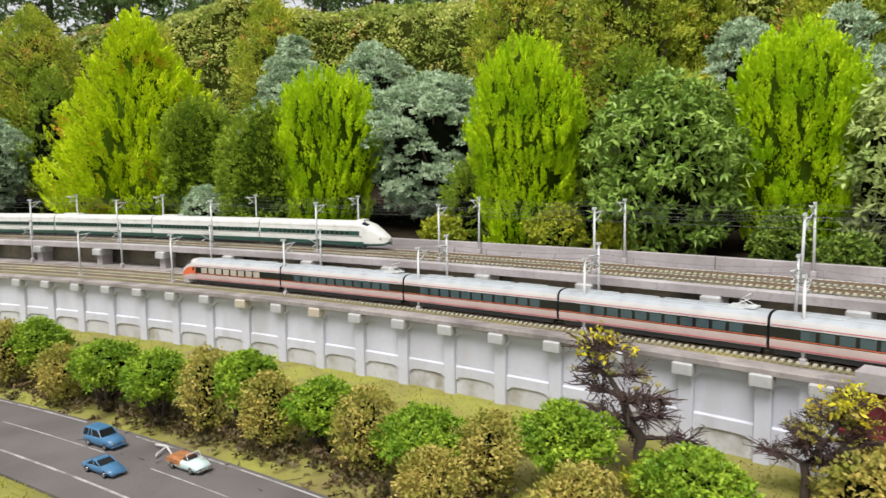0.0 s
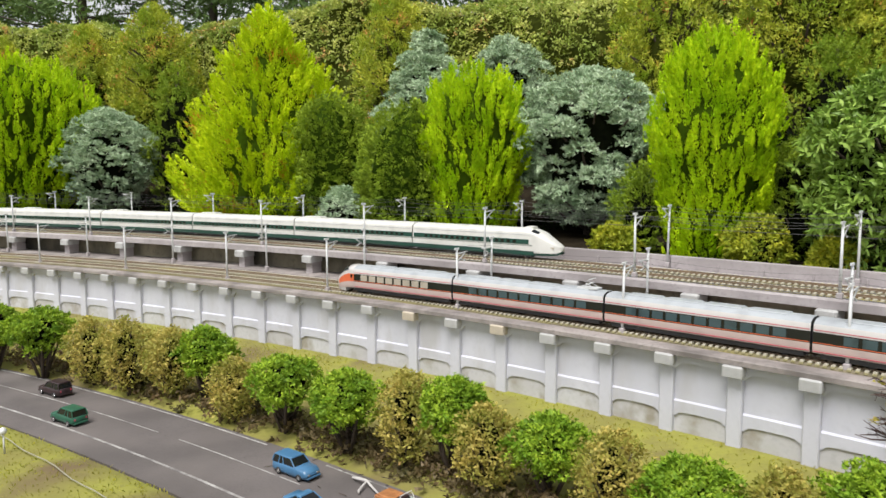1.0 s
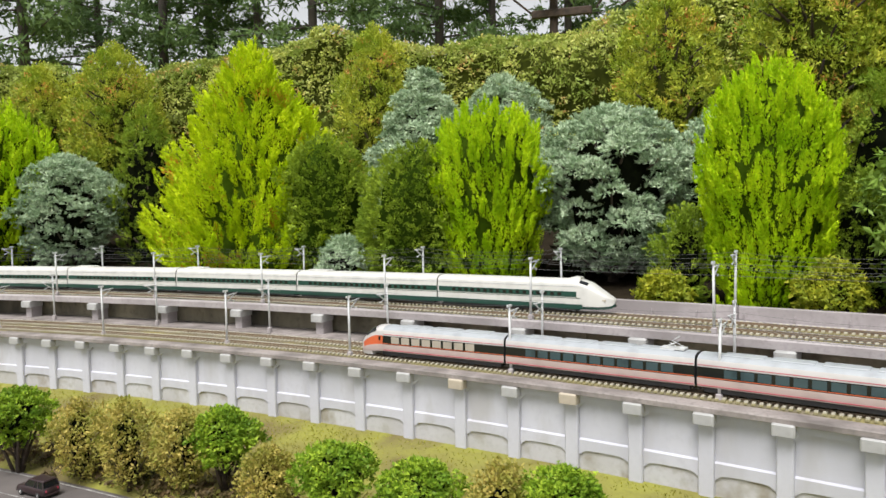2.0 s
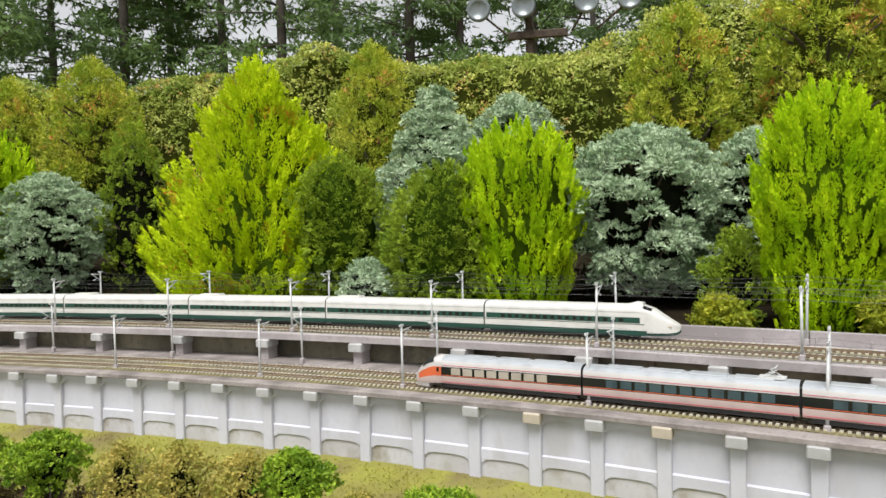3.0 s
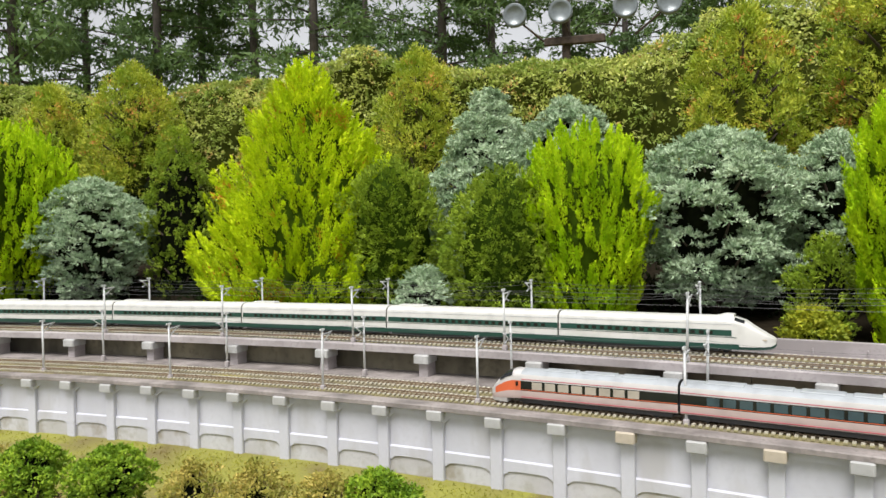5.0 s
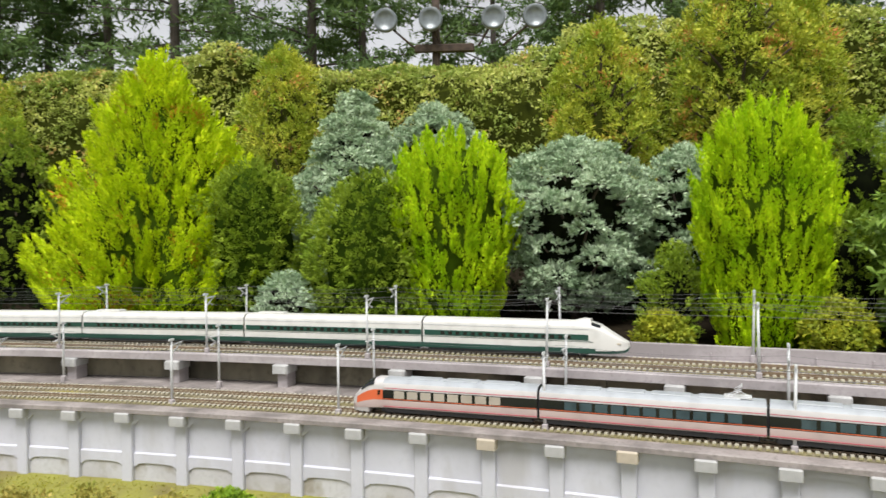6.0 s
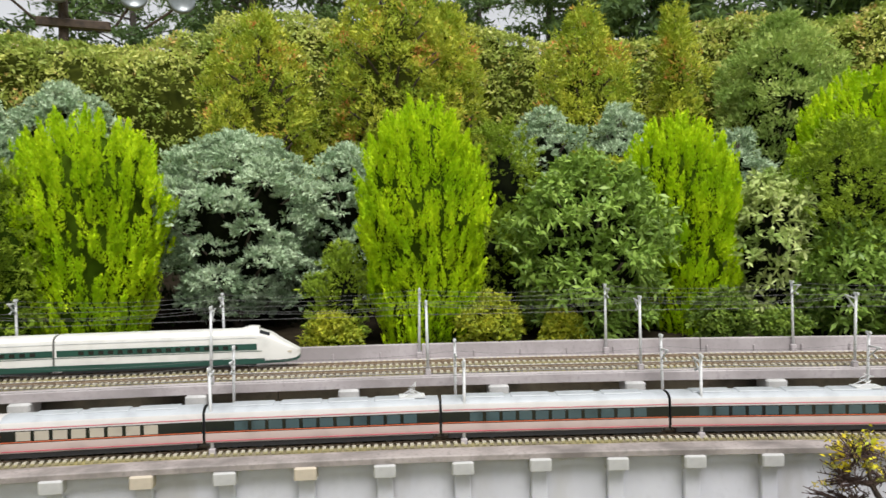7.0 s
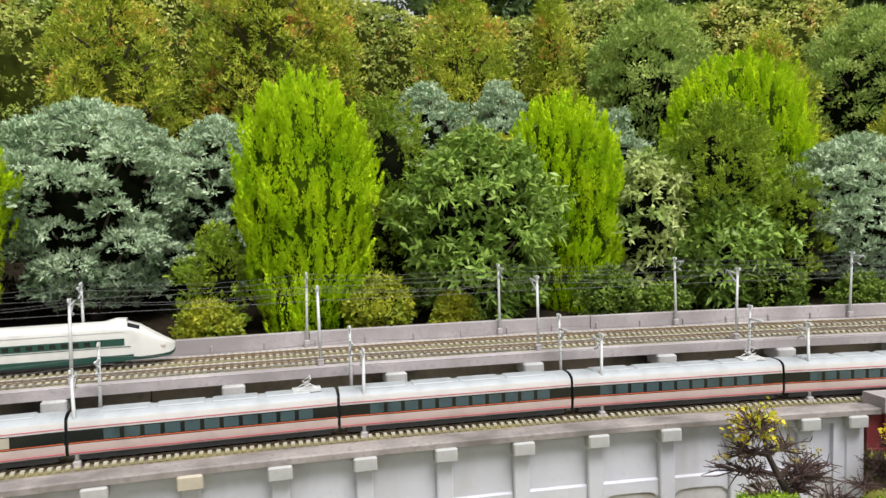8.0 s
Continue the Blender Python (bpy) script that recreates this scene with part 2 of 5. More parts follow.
class Mesh:
    """Verts and faces gathered for one mesh."""

    def __init__(self):
        self.v, self.f = [], []

    def add(self, verts, faces):
        n = len(self.v)
        self.v += [tuple(v) for v in verts]
        self.f += [tuple(i + n for i in f) for f in faces]
        return self

    def box(self, x0, x1, y0, y1, z0, z1, c=0.0):
        """A box with its upright and top edges cut off by c."""
        if not c:
            v = [(x, y, z) for z in (z0, z1) for x, y in ((x0, y0), (x1, y0), (x1, y1), (x0, y1))]
            return self.add(v, [(3, 2, 1, 0), (4, 5, 6, 7), (0, 1, 5, 4), (1, 2, 6, 5), (2, 3, 7, 6), (3, 0, 4, 7)])
        rings = []
        for z, k in ((z0, 0), (z1 - c, 0), (z1, c)):
            a, b, e, g = x0 + k, x1 - k, y0 + k, y1 - k
            rings.append([(a + c, e, z), (b - c, e, z), (b, e + c, z), (b, g - c, z), (b - c, g, z), (a + c, g, z), (a, g - c, z), (a, e + c, z)])
        return self.loft(rings)

    def loft(self, rings, caps=True, closed=True):
        n, k = len(rings[0]), len(rings)
        v = [p for r in rings for p in r]
        f = []
        for i in range(k - 1):
            for j in range(n if closed else n - 1):
                a, b = i * n + j, i * n + (j + 1) % n
                f.append((a, b, b + n, a + n))
        if caps:
            f.append(tuple(range(n - 1, -1, -1)))
            f.append(tuple(range((k - 1) * n, k * n)))
        return self.add(v, f)

    def arc(self, profile, s0, s1, step=0.12):
        """A closed (d, z) profile swept along the curve."""
        n = max(1, math.ceil((s1 - s0) / step))
        return self.loft([[at(s0 + (s1 - s0) * i / n, d, z) for d, z in profile] for i in range(n + 1)])

    def tube(self, pts, radii, sides=6):
        rings = []
        for i, p in enumerate(pts):
            p = Vector(p)
            a, b = Vector(pts[max(i - 1, 0)]), Vector(pts[min(i + 1, len(pts) - 1)])
            t = (b - a).normalized()
            u = t.cross(Vector((0, 0, 1)) if abs(t.z) < 0.95 else Vector((1, 0, 0))).normalized()
            w = t.cross(u)
            rings.append([p + (u * math.cos(k * math.tau / sides) + w * math.sin(k * math.tau / sides)) * radii[i] for k in range(sides)])
        return self.loft(rings)

    def make(self, name, mat, smooth=False):
        return mesh_from(name, self.v, self.f, mat, smooth)


# ---------------------------------------------------------------- heights
Z_ROAD, Z_BASE, Z_DECK, Z_UP = 0.345, 0.41, 0.72, 0.90
S0, S1, S_END = -4.0, 15.0, 10.80


def ground_z(s, d):
    edge = max(0.0, min(1.0, (s + 9) / 4)) * max(0.0, min(1.0, (24 - s) / 6))
    rows = ((-2.2, 0.36), (-1.42, 0.352), (-1.40, 0.335), (-0.92, 0.335), (-0.86, 0.352), (-0.5, 0.375), (-0.03, Z_BASE), (0.3, 0.42), (0.62, 0.43), (0.70, 0.84), (0.95, 0.85), (2.0, 0.92), (3.2, 1.35), (4.5, 1.75), (8, 2.2), (14, 2.4), (40, 2.4))
    z = rows[0][1]
    for (d0, z0), (d1, z1) in zip(rows, rows[1:]):
        if d >= d0:
            z = z0 + (z1 - z0) * min(1.0, (d - d0) / (d1 - d0))
    return 0.36 + (z - 0.36) * edge


def build_ground():
    ss = [-47.0, -40, -30, -20, -14] + [-10 + 0.25 * i for i in range(120)] + [21, 26, 32, 40]
    ds = [-14.5, -10, -6, -4, -3, -2.4, -2.0, -1.7, -1.5, -1.42, -1.40, -1.15, -0.92, -0.86, -0.75, -0.62, -0.5, -0.4, -0.3, -0.2, -0.1, -0.03, 0.3, 0.62, 0.70, 0.95, 1.4, 2.0, 2.6, 3.2, 3.8, 4.5, 6, 8, 11, 14, 20, 30, 60, 150, 500, 1500]
    v, f = [], []
    for s in ss:
        for d in ds:
            z = ground_z(s, d)
            if (-0.85 < d < -0.04) or (-2.4 < d < -1.45):
                z += 0.012 * noise.noise((s * 3.1, d * 4.0, 0.3))
            p = at(s, d, z)
            v.append(p)
    n, k = len(ds), len(ss)
    for i in range(k):
        for j in range(n - 1):
            a, b = i * n + j, ((i + 1) % k) * n + j
            f.append((a, a + 1, b + 1, b))
    thing("ground", "mossy yellow-green lawn and soil round the railway", "ground", kind="structure", data=mesh_from("ground", v, f, GROUND, True))


build_ground()


def strip(name, label, mat, d0, d1, z, s0, s1, cat="road", lift=0.004):
    M = Mesh()
    M.arc([(d0, z - 0.01), (d1, z - 0.01), (d1, z + lift), (d0, z + lift)], s0, s1, 0.2)
    return thing(name, label, cat, kind="structure", data=M.make(name, mat))


strip("road", "worn dark grey asphalt model road with white lines", ASPHALT, -1.40, -0.92, 0.341, S0, S1)
for nm, d0, d1, runs in (("road_line", -1.290, -1.281, [(S0, S1)]), ("road_line", -0.944, -0.938, [(S0, 8.1), (8.45, S1)]), ("road_line", -1.106, -1.102, [(S0, 7.6), (7.75, 8.5), (8.8, S1)])):
    for a, b in runs:
        strip(nm, "faded white painted line on the asphalt", LINE, d0, d1, 0.3455, a, b, "road marking", 0.0015)

# ---------------------------------------------------------------- retaining wall of the lower railway
wall = thing("wall_front", "pale blue-grey painted concrete retaining wall with pilasters and arched panels", "wall", kind="structure", data=Mesh().arc([(0.006, 0.33), (0.03, 0.33), (0.03, 0.71), (0.006, 0.71)], S0, S_END, 0.13).make("wall_front", WALL))
CAPS = [8.068 + (0.2695 if k <= 0 else 0.2545) * k for k in range(-45, 11)] + [10.79]


def wall_bay(a, b):
    """Upper lintel and lower apron of one bay, both with arched undersides."""
    n = 8
    up, low = Mesh(), Mesh()
    for M, zt, zside, rise, d in ((up, 0.708, 0.650, 0.030, -0.010), (low, 0.535, 0.468, 0.022, -0.003)):
        rings = []
        for i in range(n + 1):
            u = i / n
            s = a + (b - a) * u
            zl = zside + rise * (1 - (2 * u - 1) ** 4) ** 0.5
            slope = 0.006 if M is low else 0.0
            rings.append([at(s, 0.006, zl), at(s, d, zl), at(s, d, zt - slope), at(s, 0.006, zt)])
        M.loft(rings)
    part("lintel", up.make("lintel", WALL), wall)
    part("apron", low.make("apron", WALL), wall)
    part("plinth_panel", Mesh().arc([(0.0035, 0.36), (0.008, 0.36), (0.008, 0.50), (0.0035, 0.50)], a, b, 0.14).make("plinth_panel", LOWWALL), wall)


PIL = Mesh().box(-0.027, 0.027, -0.016, 0.01, 0.34, 0.69, 0.004).make("pilaster", WALL)
CAPME = Mesh().box(-0.036, 0.036, -0.05, 0.012, 0.672, 0.712, 0.005).make("cap", CAPM)
CAPYE = Mesh().box(-0.036, 0.036, -0.05, 0.012, 0.672, 0.712, 0.005).make("cap", CAPY)
for i, s in enumerate(CAPS):
    part("pilaster", PIL, wall, put(s, 0, 0))
    part("cap", CAPYE if i in (45, 47) else CAPME, wall, put(s, 0, 0.002 * math.sin(i * 2.3)))
for a, b in zip(CAPS, CAPS[1:]):
    wall_bay(a + 0.025, b - 0.025)

# ---------------------------------------------------------------- decks and tracks
thing("deck_lower", "grey weathered concrete deck of the lower railway", "deck", kind="structure", data=Mesh().arc([(-0.04, 0.712), (0.53, 0.712), (0.53, 0.757), (0.335, 0.757), (0.33, 0.742), (0.07, 0.722), (0.03, 0.722), (0.025, 0.733), (-0.035, 0.733), (-0.04, 0.729)], S0, S1, 0.15).make("deck_lower", DECK))
thing("deck_upper", "pale concrete deck of the upper viaduct", "deck", kind="structure", data=Mesh().arc([(0.395, 0.868), (0.90, 0.868), (0.90, 0.90), (0.43, 0.90), (0.43, 0.906), (0.40, 0.906), (0.395, 0.90)], S0, S1, 0.15).make("deck_upper", FASCIA))
for a, b, mt, what in ((S0, 8.42, MOTTLED, "dark mottled concrete wall under the upper viaduct"), (8.425, S1, STAINED, "stained beige concrete wall under the upper viaduct")):
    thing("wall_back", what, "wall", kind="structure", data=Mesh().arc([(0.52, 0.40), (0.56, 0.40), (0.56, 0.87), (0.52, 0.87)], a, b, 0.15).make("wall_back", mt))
thing("fill_upper", "concrete rear face of the viaduct", "wall", kind="structure", data=Mesh().arc([(0.86, 0.40), (0.89, 0.40), (0.89, 0.867), (0.86, 0.867)], S0, S1, 0.2).make("fill_upper", FASCIA))
# soil strip whose near-black colour holds the shade under the canopies
thing("soil_bed", "soil behind the parapet, coloured near black for the trees' shade", "soil", kind="structure", data=Mesh().arc([(0.895, 0.80), (3.1, 0.80), (3.1, 1.335), (2.0, 0.94), (0.97, 0.868), (0.895, 0.866)], S0, S1, 0.3).make("soil_bed", SOIL))
para = thing("parapet", "low pale concrete parapet wall in long segments", "parapet", kind="structure")
s = S0
while s < S1:
    b = min(s + 1.18, S1)
    lift = 0.003 * math.sin(s * 5)
    part("parapet_segment", Mesh().arc([(0.842, 0.901), (0.868, 0.901), (0.868, 0.956 + lift), (0.865, 0.959 + lift), (0.845, 0.959 + lift), (0.842, 0.956 + lift)], s + 0.002, b - 0.002, 0.15).make("parapet_segment", FASCIA), para)
    s = b
RIB = Mesh().box(-0.004, 0.004, -0.008, 0.004, 0.902, 0.93, 0.002).make("rib", FASCIA)
s = S0 + 0.2
while s < S1:
    part("rib", RIB, para, put(s, 0.842, 0))
    s += 0.197

PIERS = [4.15 + 0.5665 * k for k in range(-14, 7)] + [8.15, 8.70, 9.258, 9.771, 10.299, 10.792, 11.30, 11.82, 12.35, 12.9, 13.5, 14.1]


def pier():
    t = thing("pier", "short pale concrete pier with a rounded block capital", "pier", "viaduct piers", "structure")
    part("column", Mesh().box(-0.026, 0.026, 0.012, 0.10, 0.755, 0.84, 0.004).make("column", FASCIA), t)
    part("capital", Mesh().box(-0.042, 0.036, -0.012, 0.10, 0.825, 0.867, 0.006).make("capital", CAPM), t)
    return t


p0 = pier()
p0.matrix_world = put(PIERS[0], 0.385)
for s in PIERS[1:]:
    copy_thing(p0, put(s, 0.385))

TRACKS = (("lower near", 0.137, 0.727, "lower"), ("lower far", 0.272, 0.739, "lower"), ("upper near", 0.51, 0.902, "upper"), ("upper far", 0.685, 0.902, "upper"))
PITCH = 0.0245
sleeper_mesh = Mesh().box(-0.0068, 0.0068, -0.061, 0.061, 0, 0.006)
for y in (-0.045, 0.045):
    sleeper_mesh.box(-0.0060, 0.0060, y - 0.0095, y + 0.0095, 0.0055, 0.0110)
SLEEP = sleeper_mesh.make("sleeper", SLEEPER)
SLEEP.materials.append(CHAIR)
SLEEP.polygons.foreach_set("material_index", [0] * 6 + [1] * 12)
track_things = []
for nm, d, z, deck in TRACKS:
    t = thing("railway_track", "model railway track with cream sleepers and rusty rails on ballast", "railway track", "railway tracks", "structure")
    part("ballast_bed", Mesh().arc([(d - 0.066, z - 0.012), (d + 0.066, z - 0.012), (d + 0.056, z + 0.003), (d - 0.056, z + 0.003)], S0, S1, 0.12).make("ballast_bed", BALLAST), t)
    for g in (-0.0225, 0.0225):
        part("rail", Mesh().arc([(d + g - 0.002, z + 0.003), (d + g + 0.002, z + 0.003), (d + g + 0.0016, z + 0.0125), (d + g - 0.0016, z + 0.0125)], S0, S1, 0.12).make("rail", RAIL), t)
    track_things.append((t, d, z))

# ---------------------------------------------------------------- overhead line


def catenary_pole(h, side, low_arm):
    t = thing("catenary_pole", "slim pale grey steel catenary pole with a bracket arm", "catenary pole", "catenary poles")
    part("post", Mesh().tube([(0, 0, 0), (0, 0, h)], [0.0062, 0.005], 8).make("post", POLE, True), t)
    part("foot", Mesh().box(-0.011, 0.011, -0.011, 0.011, -0.004, 0.03, 0.003).make("foot", FASCIA), t)
    M = Mesh()
    z = h - low_arm
    M.tube([(0, 0, z), (0, side * 0.086, z + 0.006)], [0.0036, 0.0032], 5)
    M.tube([(0, 0, z - 0.040), (0, side * 0.074, z + 0.004)], [0.0034, 0.0030], 5)
    M.tube([(0, side * 0.022, z - 0.022), (0, side * 0.064, z - 0.036)], [0.0030, 0.0026], 5)
    part("bracket", M.make("bracket", POLE, True), t)
    N = Mesh()
    N2 = Mesh()
    N.tube([(0, side * 0.058, z - 0.006), (0, side * 0.062, z + 0.006)], [0.004, 0.004], 6)
    N2.tube([(0, side * 0.055, z - 0.038), (0, side * 0.064, z - 0.034)], [0.0032, 0.0032], 6)
    part("insulator", N.make("insulator", POLE, True), t)
    part("insulator", N2.make("insulator", POLE, True), t)
    part("crossarm", Mesh().box(-0.004, 0.004, -0.017, 0.017, h - 0.010, h, 0.001).make("crossarm", POLE), t)
    return t


ROWS = (
    (0.095, Z_DECK, 1.02, 1, 0.03, [3.95 + 0.865 * k for k in range(-9, 3)] + [6.605, 7.402, 8.26, 9.101, 9.918, 10.70, 11.52, 12.35, 13.2, 14.0]),
    (0.34, 0.757, 1.055, -1, 0.055, [4.16 + 0.845 * k for k in range(-9, 3)] + [6.69, 7.46, 8.288, 9.09, 9.86, 10.606, 11.42, 12.25, 13.1, 13.9]),
    (0.42, 0.90, 1.195, 1, 0.025, [4.95 + 0.815 * k for k in range(-10, 4)] + [8.196, 8.994, 9.80, 10.60, 11.42, 12.25, 13.1, 13.9]),
    (0.83, 0.90, 1.212, -1, 0.02, [4.935 + 0.815 * k for k in range(-10, 4)] + [8.174, 8.97, 9.759, 10.543, 11.35, 12.2, 13.0, 13.8]),
)
for d, z, top, side, low, ss in ROWS:
    base = None
    for k, s in enumerate(ss):
        lean = 1.2 * math.sin(k * 2.1 + d * 9)
        m = put(s, d, z) @ pose(0, 0, 0, lean * 0.6, lean, 0)
        if base is None:
            base = catenary_pole(top - z, side, low)
            base.matrix_world = m
        else:
            copy_thing(base, m)
    # the wires that hang from the brackets of this row
    for dz, dd, sag, rad in ((-0.004, 0.064, 0.018, 0.0007), (-0.037, 0.064, 0.002, 0.0008), (0.012, 0.012, 0.02, 0.0006)):
        pts = []
        line = sorted(ss)
        for a, b in zip(line, line[1:]):
            for i in range(6):
                u = i / 6
                pts.append(at(a + (b - a) * u, d + side * dd, top - low + dz - sag * 4 * u * (1 - u)))
        thing("overhead_wire", "thin overhead wire strung between catenary poles", "overhead wire", "overhead wires", data=Mesh().tube(pts, [rad] * len(pts), 4).make("overhead_wire", WIRE))

# ---------------------------------------------------------------- trains


def section(w, zb, zs, zr, n=5):
    """Half outline of a car body, from the sill up over the shoulder to the roof ridge: list of (y, z)."""
    out = [(w * 0.93, zb), (w, zb + 0.012), (w, zb + (zs - zb) * 0.36), (w * 0.998, zb + (zs - zb) * 0.42), (w * 0.975, zb + (zs - zb) * 0.80), (w * 0.955, zs)]
    for i in range(1, n + 1):
        a = i / n * math.pi / 2
        out.append((w * 0.955 * math.cos(a) ** 0.7 if i < n else 0.0, zs + (zr - zs) * math.sin(a)))
    return out


def shell(stations, rows, proud=0.0):
    """Both sides of a lofted body between two outline rows. stations: (x, half width, sill, shoulder, ridge)."""
    M = Mesh()
    lo, hi = rows
    for sg in (-1, 1):
        rings = []
        for x, w, zb, zs, zr in stations:
            o = section(w, zb, zs, zr)[lo:hi + 1]
            rings.append([(x, sg * (y + (proud if y else 0)), z + (proud if lo >= 5 else 0)) for y, z in o])
        n, k = len(rings[0]), len(rings)
        v = [p for r in rings for p in r]
        f = [(i * n + j, (i + 1) * n + j, (i + 1) * n + j + 1, i * n + j + 1)[::sg] for i in range(k - 1) for j in range(n - 1)]
        M.add(v, f)
    return M


def end_cap(st):
    x, w, zb, zs, zr = st
    o = section(w, zb, zs, zr)
    ring = [(x, y, z) for y, z in o] + [(x, -y, z) for y, z in reversed(o[:-1])]
    return Mesh().add(ring, [tuple(range(len(ring)))])


def side_band(st, u0, u1, z0, z1, proud):
    """A thin plate on both sides of a straight body, between two x and two heights above the sill."""
    M = Mesh()
    w = st
    for sg in (-1, 1):
        a, b = sorted((sg * (w + proud), sg * (w - 0.004)))
        M.box(u0, u1, a, b, z0, z1)
    return M


def side_plate(sg, w, u0, u1, z0, z1, proud):
    a, b = sorted((sg * (w + proud), sg * (w - 0.004)))
    return Mesh().box(u0, u1, a, b, z0, z1)


def bogie(x, gauge=0.0225):
    M = Mesh()
    for wx in (-0.042, 0.042):
        for sg in (-1, 1):
            ring = [[(x + wx + 0.0165 * math.cos(k * math.tau / 14), sg * gauge + dy, 0.0165 + 0.0165 * math.sin(k * math.tau / 14)) for k in range(14)] for dy in (-0.003, 0.003)]
            M.loft(ring)
        M.tube([(x + wx, -0.03, 0.0165), (x + wx, 0.03, 0.0165)], [0.004, 0.004], 6)
    for sg in (-1, 1):
        M.box(x - 0.065, x + 0.065, sg * 0.036 - 0.004, sg * 0.036 + 0.004, 0.012, 0.026, 0.002)
    return M


def pantograph(x, z):
    M = Mesh()
    for sg in (-1, 1):
        M.tube([(x - 0.035, sg * 0.02, z), (x + 0.012, sg * 0.017, z + 0.022), (x - 0.012, sg * 0.014, z + 0.038)], [0.0016] * 3, 5)
        M.tube([(x + 0.035, sg * 0.02, z), (x - 0.012, sg * 0.017, z + 0.022)], [0.0016] * 2, 5)
    M.tube([(x - 0.012, -0.03, z + 0.038), (x - 0.012, 0.03, z + 0.038)], [0.002] * 2, 5)
    M.box(x - 0.045, x + 0.045, -0.026, 0.026, z - 0.004, z + 0.002)
    return M


def express_car(train, m, L, nose, orange_cut=0.0, panto=False):
    """One car of the limited express. nose: 0 none, 1 at +x."""
    W, ZB, ZS, ZR = 0.0575, 0.030, 0.122, 0.146
    x0, x1 = -L / 2, L / 2
    st = [(x0, W, ZB, ZS, ZR), (x1 - (0.15 if nose else 0), W, ZB, ZS, ZR)]
    if nose:
        for u, w, zb, zs, zr in ((0.25, 0.99, 0.028, 0.122, 0.1455), (0.45, 0.95, 0.026, 0.112, 0.136), (0.65, 0.86, 0.024, 0.094, 0.112), (0.82, 0.70, 0.022, 0.074, 0.086), (0.93, 0.50, 0.020, 0.058, 0.066), (1.0, 0.26, 0.022, 0.046, 0.050)):
            st.append((x1 - 0.15 + 0.15 * u, W * w, zb, zs, zr))
    cab = len(st) - 7 if nose else len(st) - 1
    body = part("car", shell(st, (0, 2)).make("car", TRAIN_PINK, True), train, m, "pale pink and white railway carriage")
    straight = [st[0], st[1]]
    part("window_band", shell(straight, (2, 4)).make("window_band", GLASS, True), body)
    part("upper_side", shell(st if not nose else straight, (4, 6)).make("upper_side", TRAIN_WHITE, True), body)
    part("roof", shell(straight, (6, 10)).make("roof", TRAIN_ROOF, True), body)
    part("end_wall", end_cap(st[0]).make("end_wall", BLACK), body)
    if nose:
        tip = st[1:]
        part("cab_side", shell(tip[:5], (2, 4)).make("cab_side", TRAIN_ORANGE, True), body, None, "orange cab flank")
        part("cab_cheek", shell(tip, (4, 5)).make("cab_cheek", TRAIN_WHITE, True), body)
        part("cab_nose", shell(tip[4:], (2, 4)).make("cab_nose", TRAIN_WHITE, True), body)
        part("cab_roof", shell(tip, (5, 10)).make("cab_roof", TRAIN_WHITE, True), body)
        part("cab_tip", end_cap(tip[-1]).make("cab_tip", TRAIN_WHITE), body)
        part("windscreen", shell(tip[1:4], (5, 10), 0.0016).make("windscreen", GLASS, True), body, None, "dark wraparound windscreen")
        part("windscreen_pillar", shell([(tip[1][0] - 0.004, *tip[1][1:]), tip[1]], (6, 10), 0.0018).make("windscreen_pillar", TRAIN_WHITE, True), body)
        part("skirt", Mesh().loft([[(x, -w * 0.8, 0.006), (x, w * 0.8, 0.006), (x, w * 0.93, zb + 0.004), (x, -w * 0.93, zb + 0.004)] for x, w, zb, zs, zr in tip[2:]]).make("skirt", TRAIN_WHITE), body)
        part("cab_door", side_band(W, st[1][0] + 0.012, st[1][0] + 0.022, 0.082, 0.100, 0.0012).make("cab_door", GLASS), body)
    else:
        part("end_wall", end_cap(st[-1]).make("end_wall", BLACK), body)
    a, b = x0 + 0.002, st[1][0] - 0.002
    part("stripe", side_band(W * 0.962, a, b, 0.1090, 0.1112, 0.0016).make("stripe", TRAIN_RED), body, None, "dark red stripe")
    part("stripe", side_band(W, a, b, 0.0660, 0.0682, 0.0012).make("stripe", TRAIN_ORANGE), body, None, "orange stripe")
    part("stripe", side_band(W, a, b, 0.036, 0.0378, 0.0012).make("stripe", TRAIN_RED), body, None, "red stripe")
    x = a + (0.14 if nose else 0.075)
    mat = PANEB if nose and orange_cut else PANEG
    while x + 0.05 < b - (0.004 if nose else 0.05):
        for sg in (-1, 1):
            part("window", side_plate(sg, W * 0.986, x, x + 0.044, 0.0705, 0.1005, 0.0016).make("window", mat), body)
        x += 0.0565
    spots = [cx for cx in (-0.24, -0.08, 0.08, 0.24) if not (nose and cx > 0.2)]
    for cx in spots:
        part("roof_unit", Mesh().box(cx - 0.07, cx + 0.07, -0.030, 0.030, 0.141, 0.1485, 0.003).make("roof_unit", TRAIN_ROOF), body)
    if panto:
        part("pantograph", pantograph(-L / 2 + 0.09, 0.152).make("pantograph", POLE), body)
    part("underframe", Mesh().box(x0 + 0.02, (st[1][0] if nose else x1) - 0.02, -0.045, 0.045, 0.012, 0.034, 0.003).make("underframe", BLACK), body)
    for bx in (-L / 2 + 0.13, L / 2 - (0.2 if nose else 0.13)):
        part("bogie", bogie(bx).make("bogie", BLACK), body)
    part("coupling", Mesh().box(x0 - 0.012, x0 + 0.002, -0.03, 0.03, 0.03, 0.125, 0.002).make("coupling", BLACK), body)


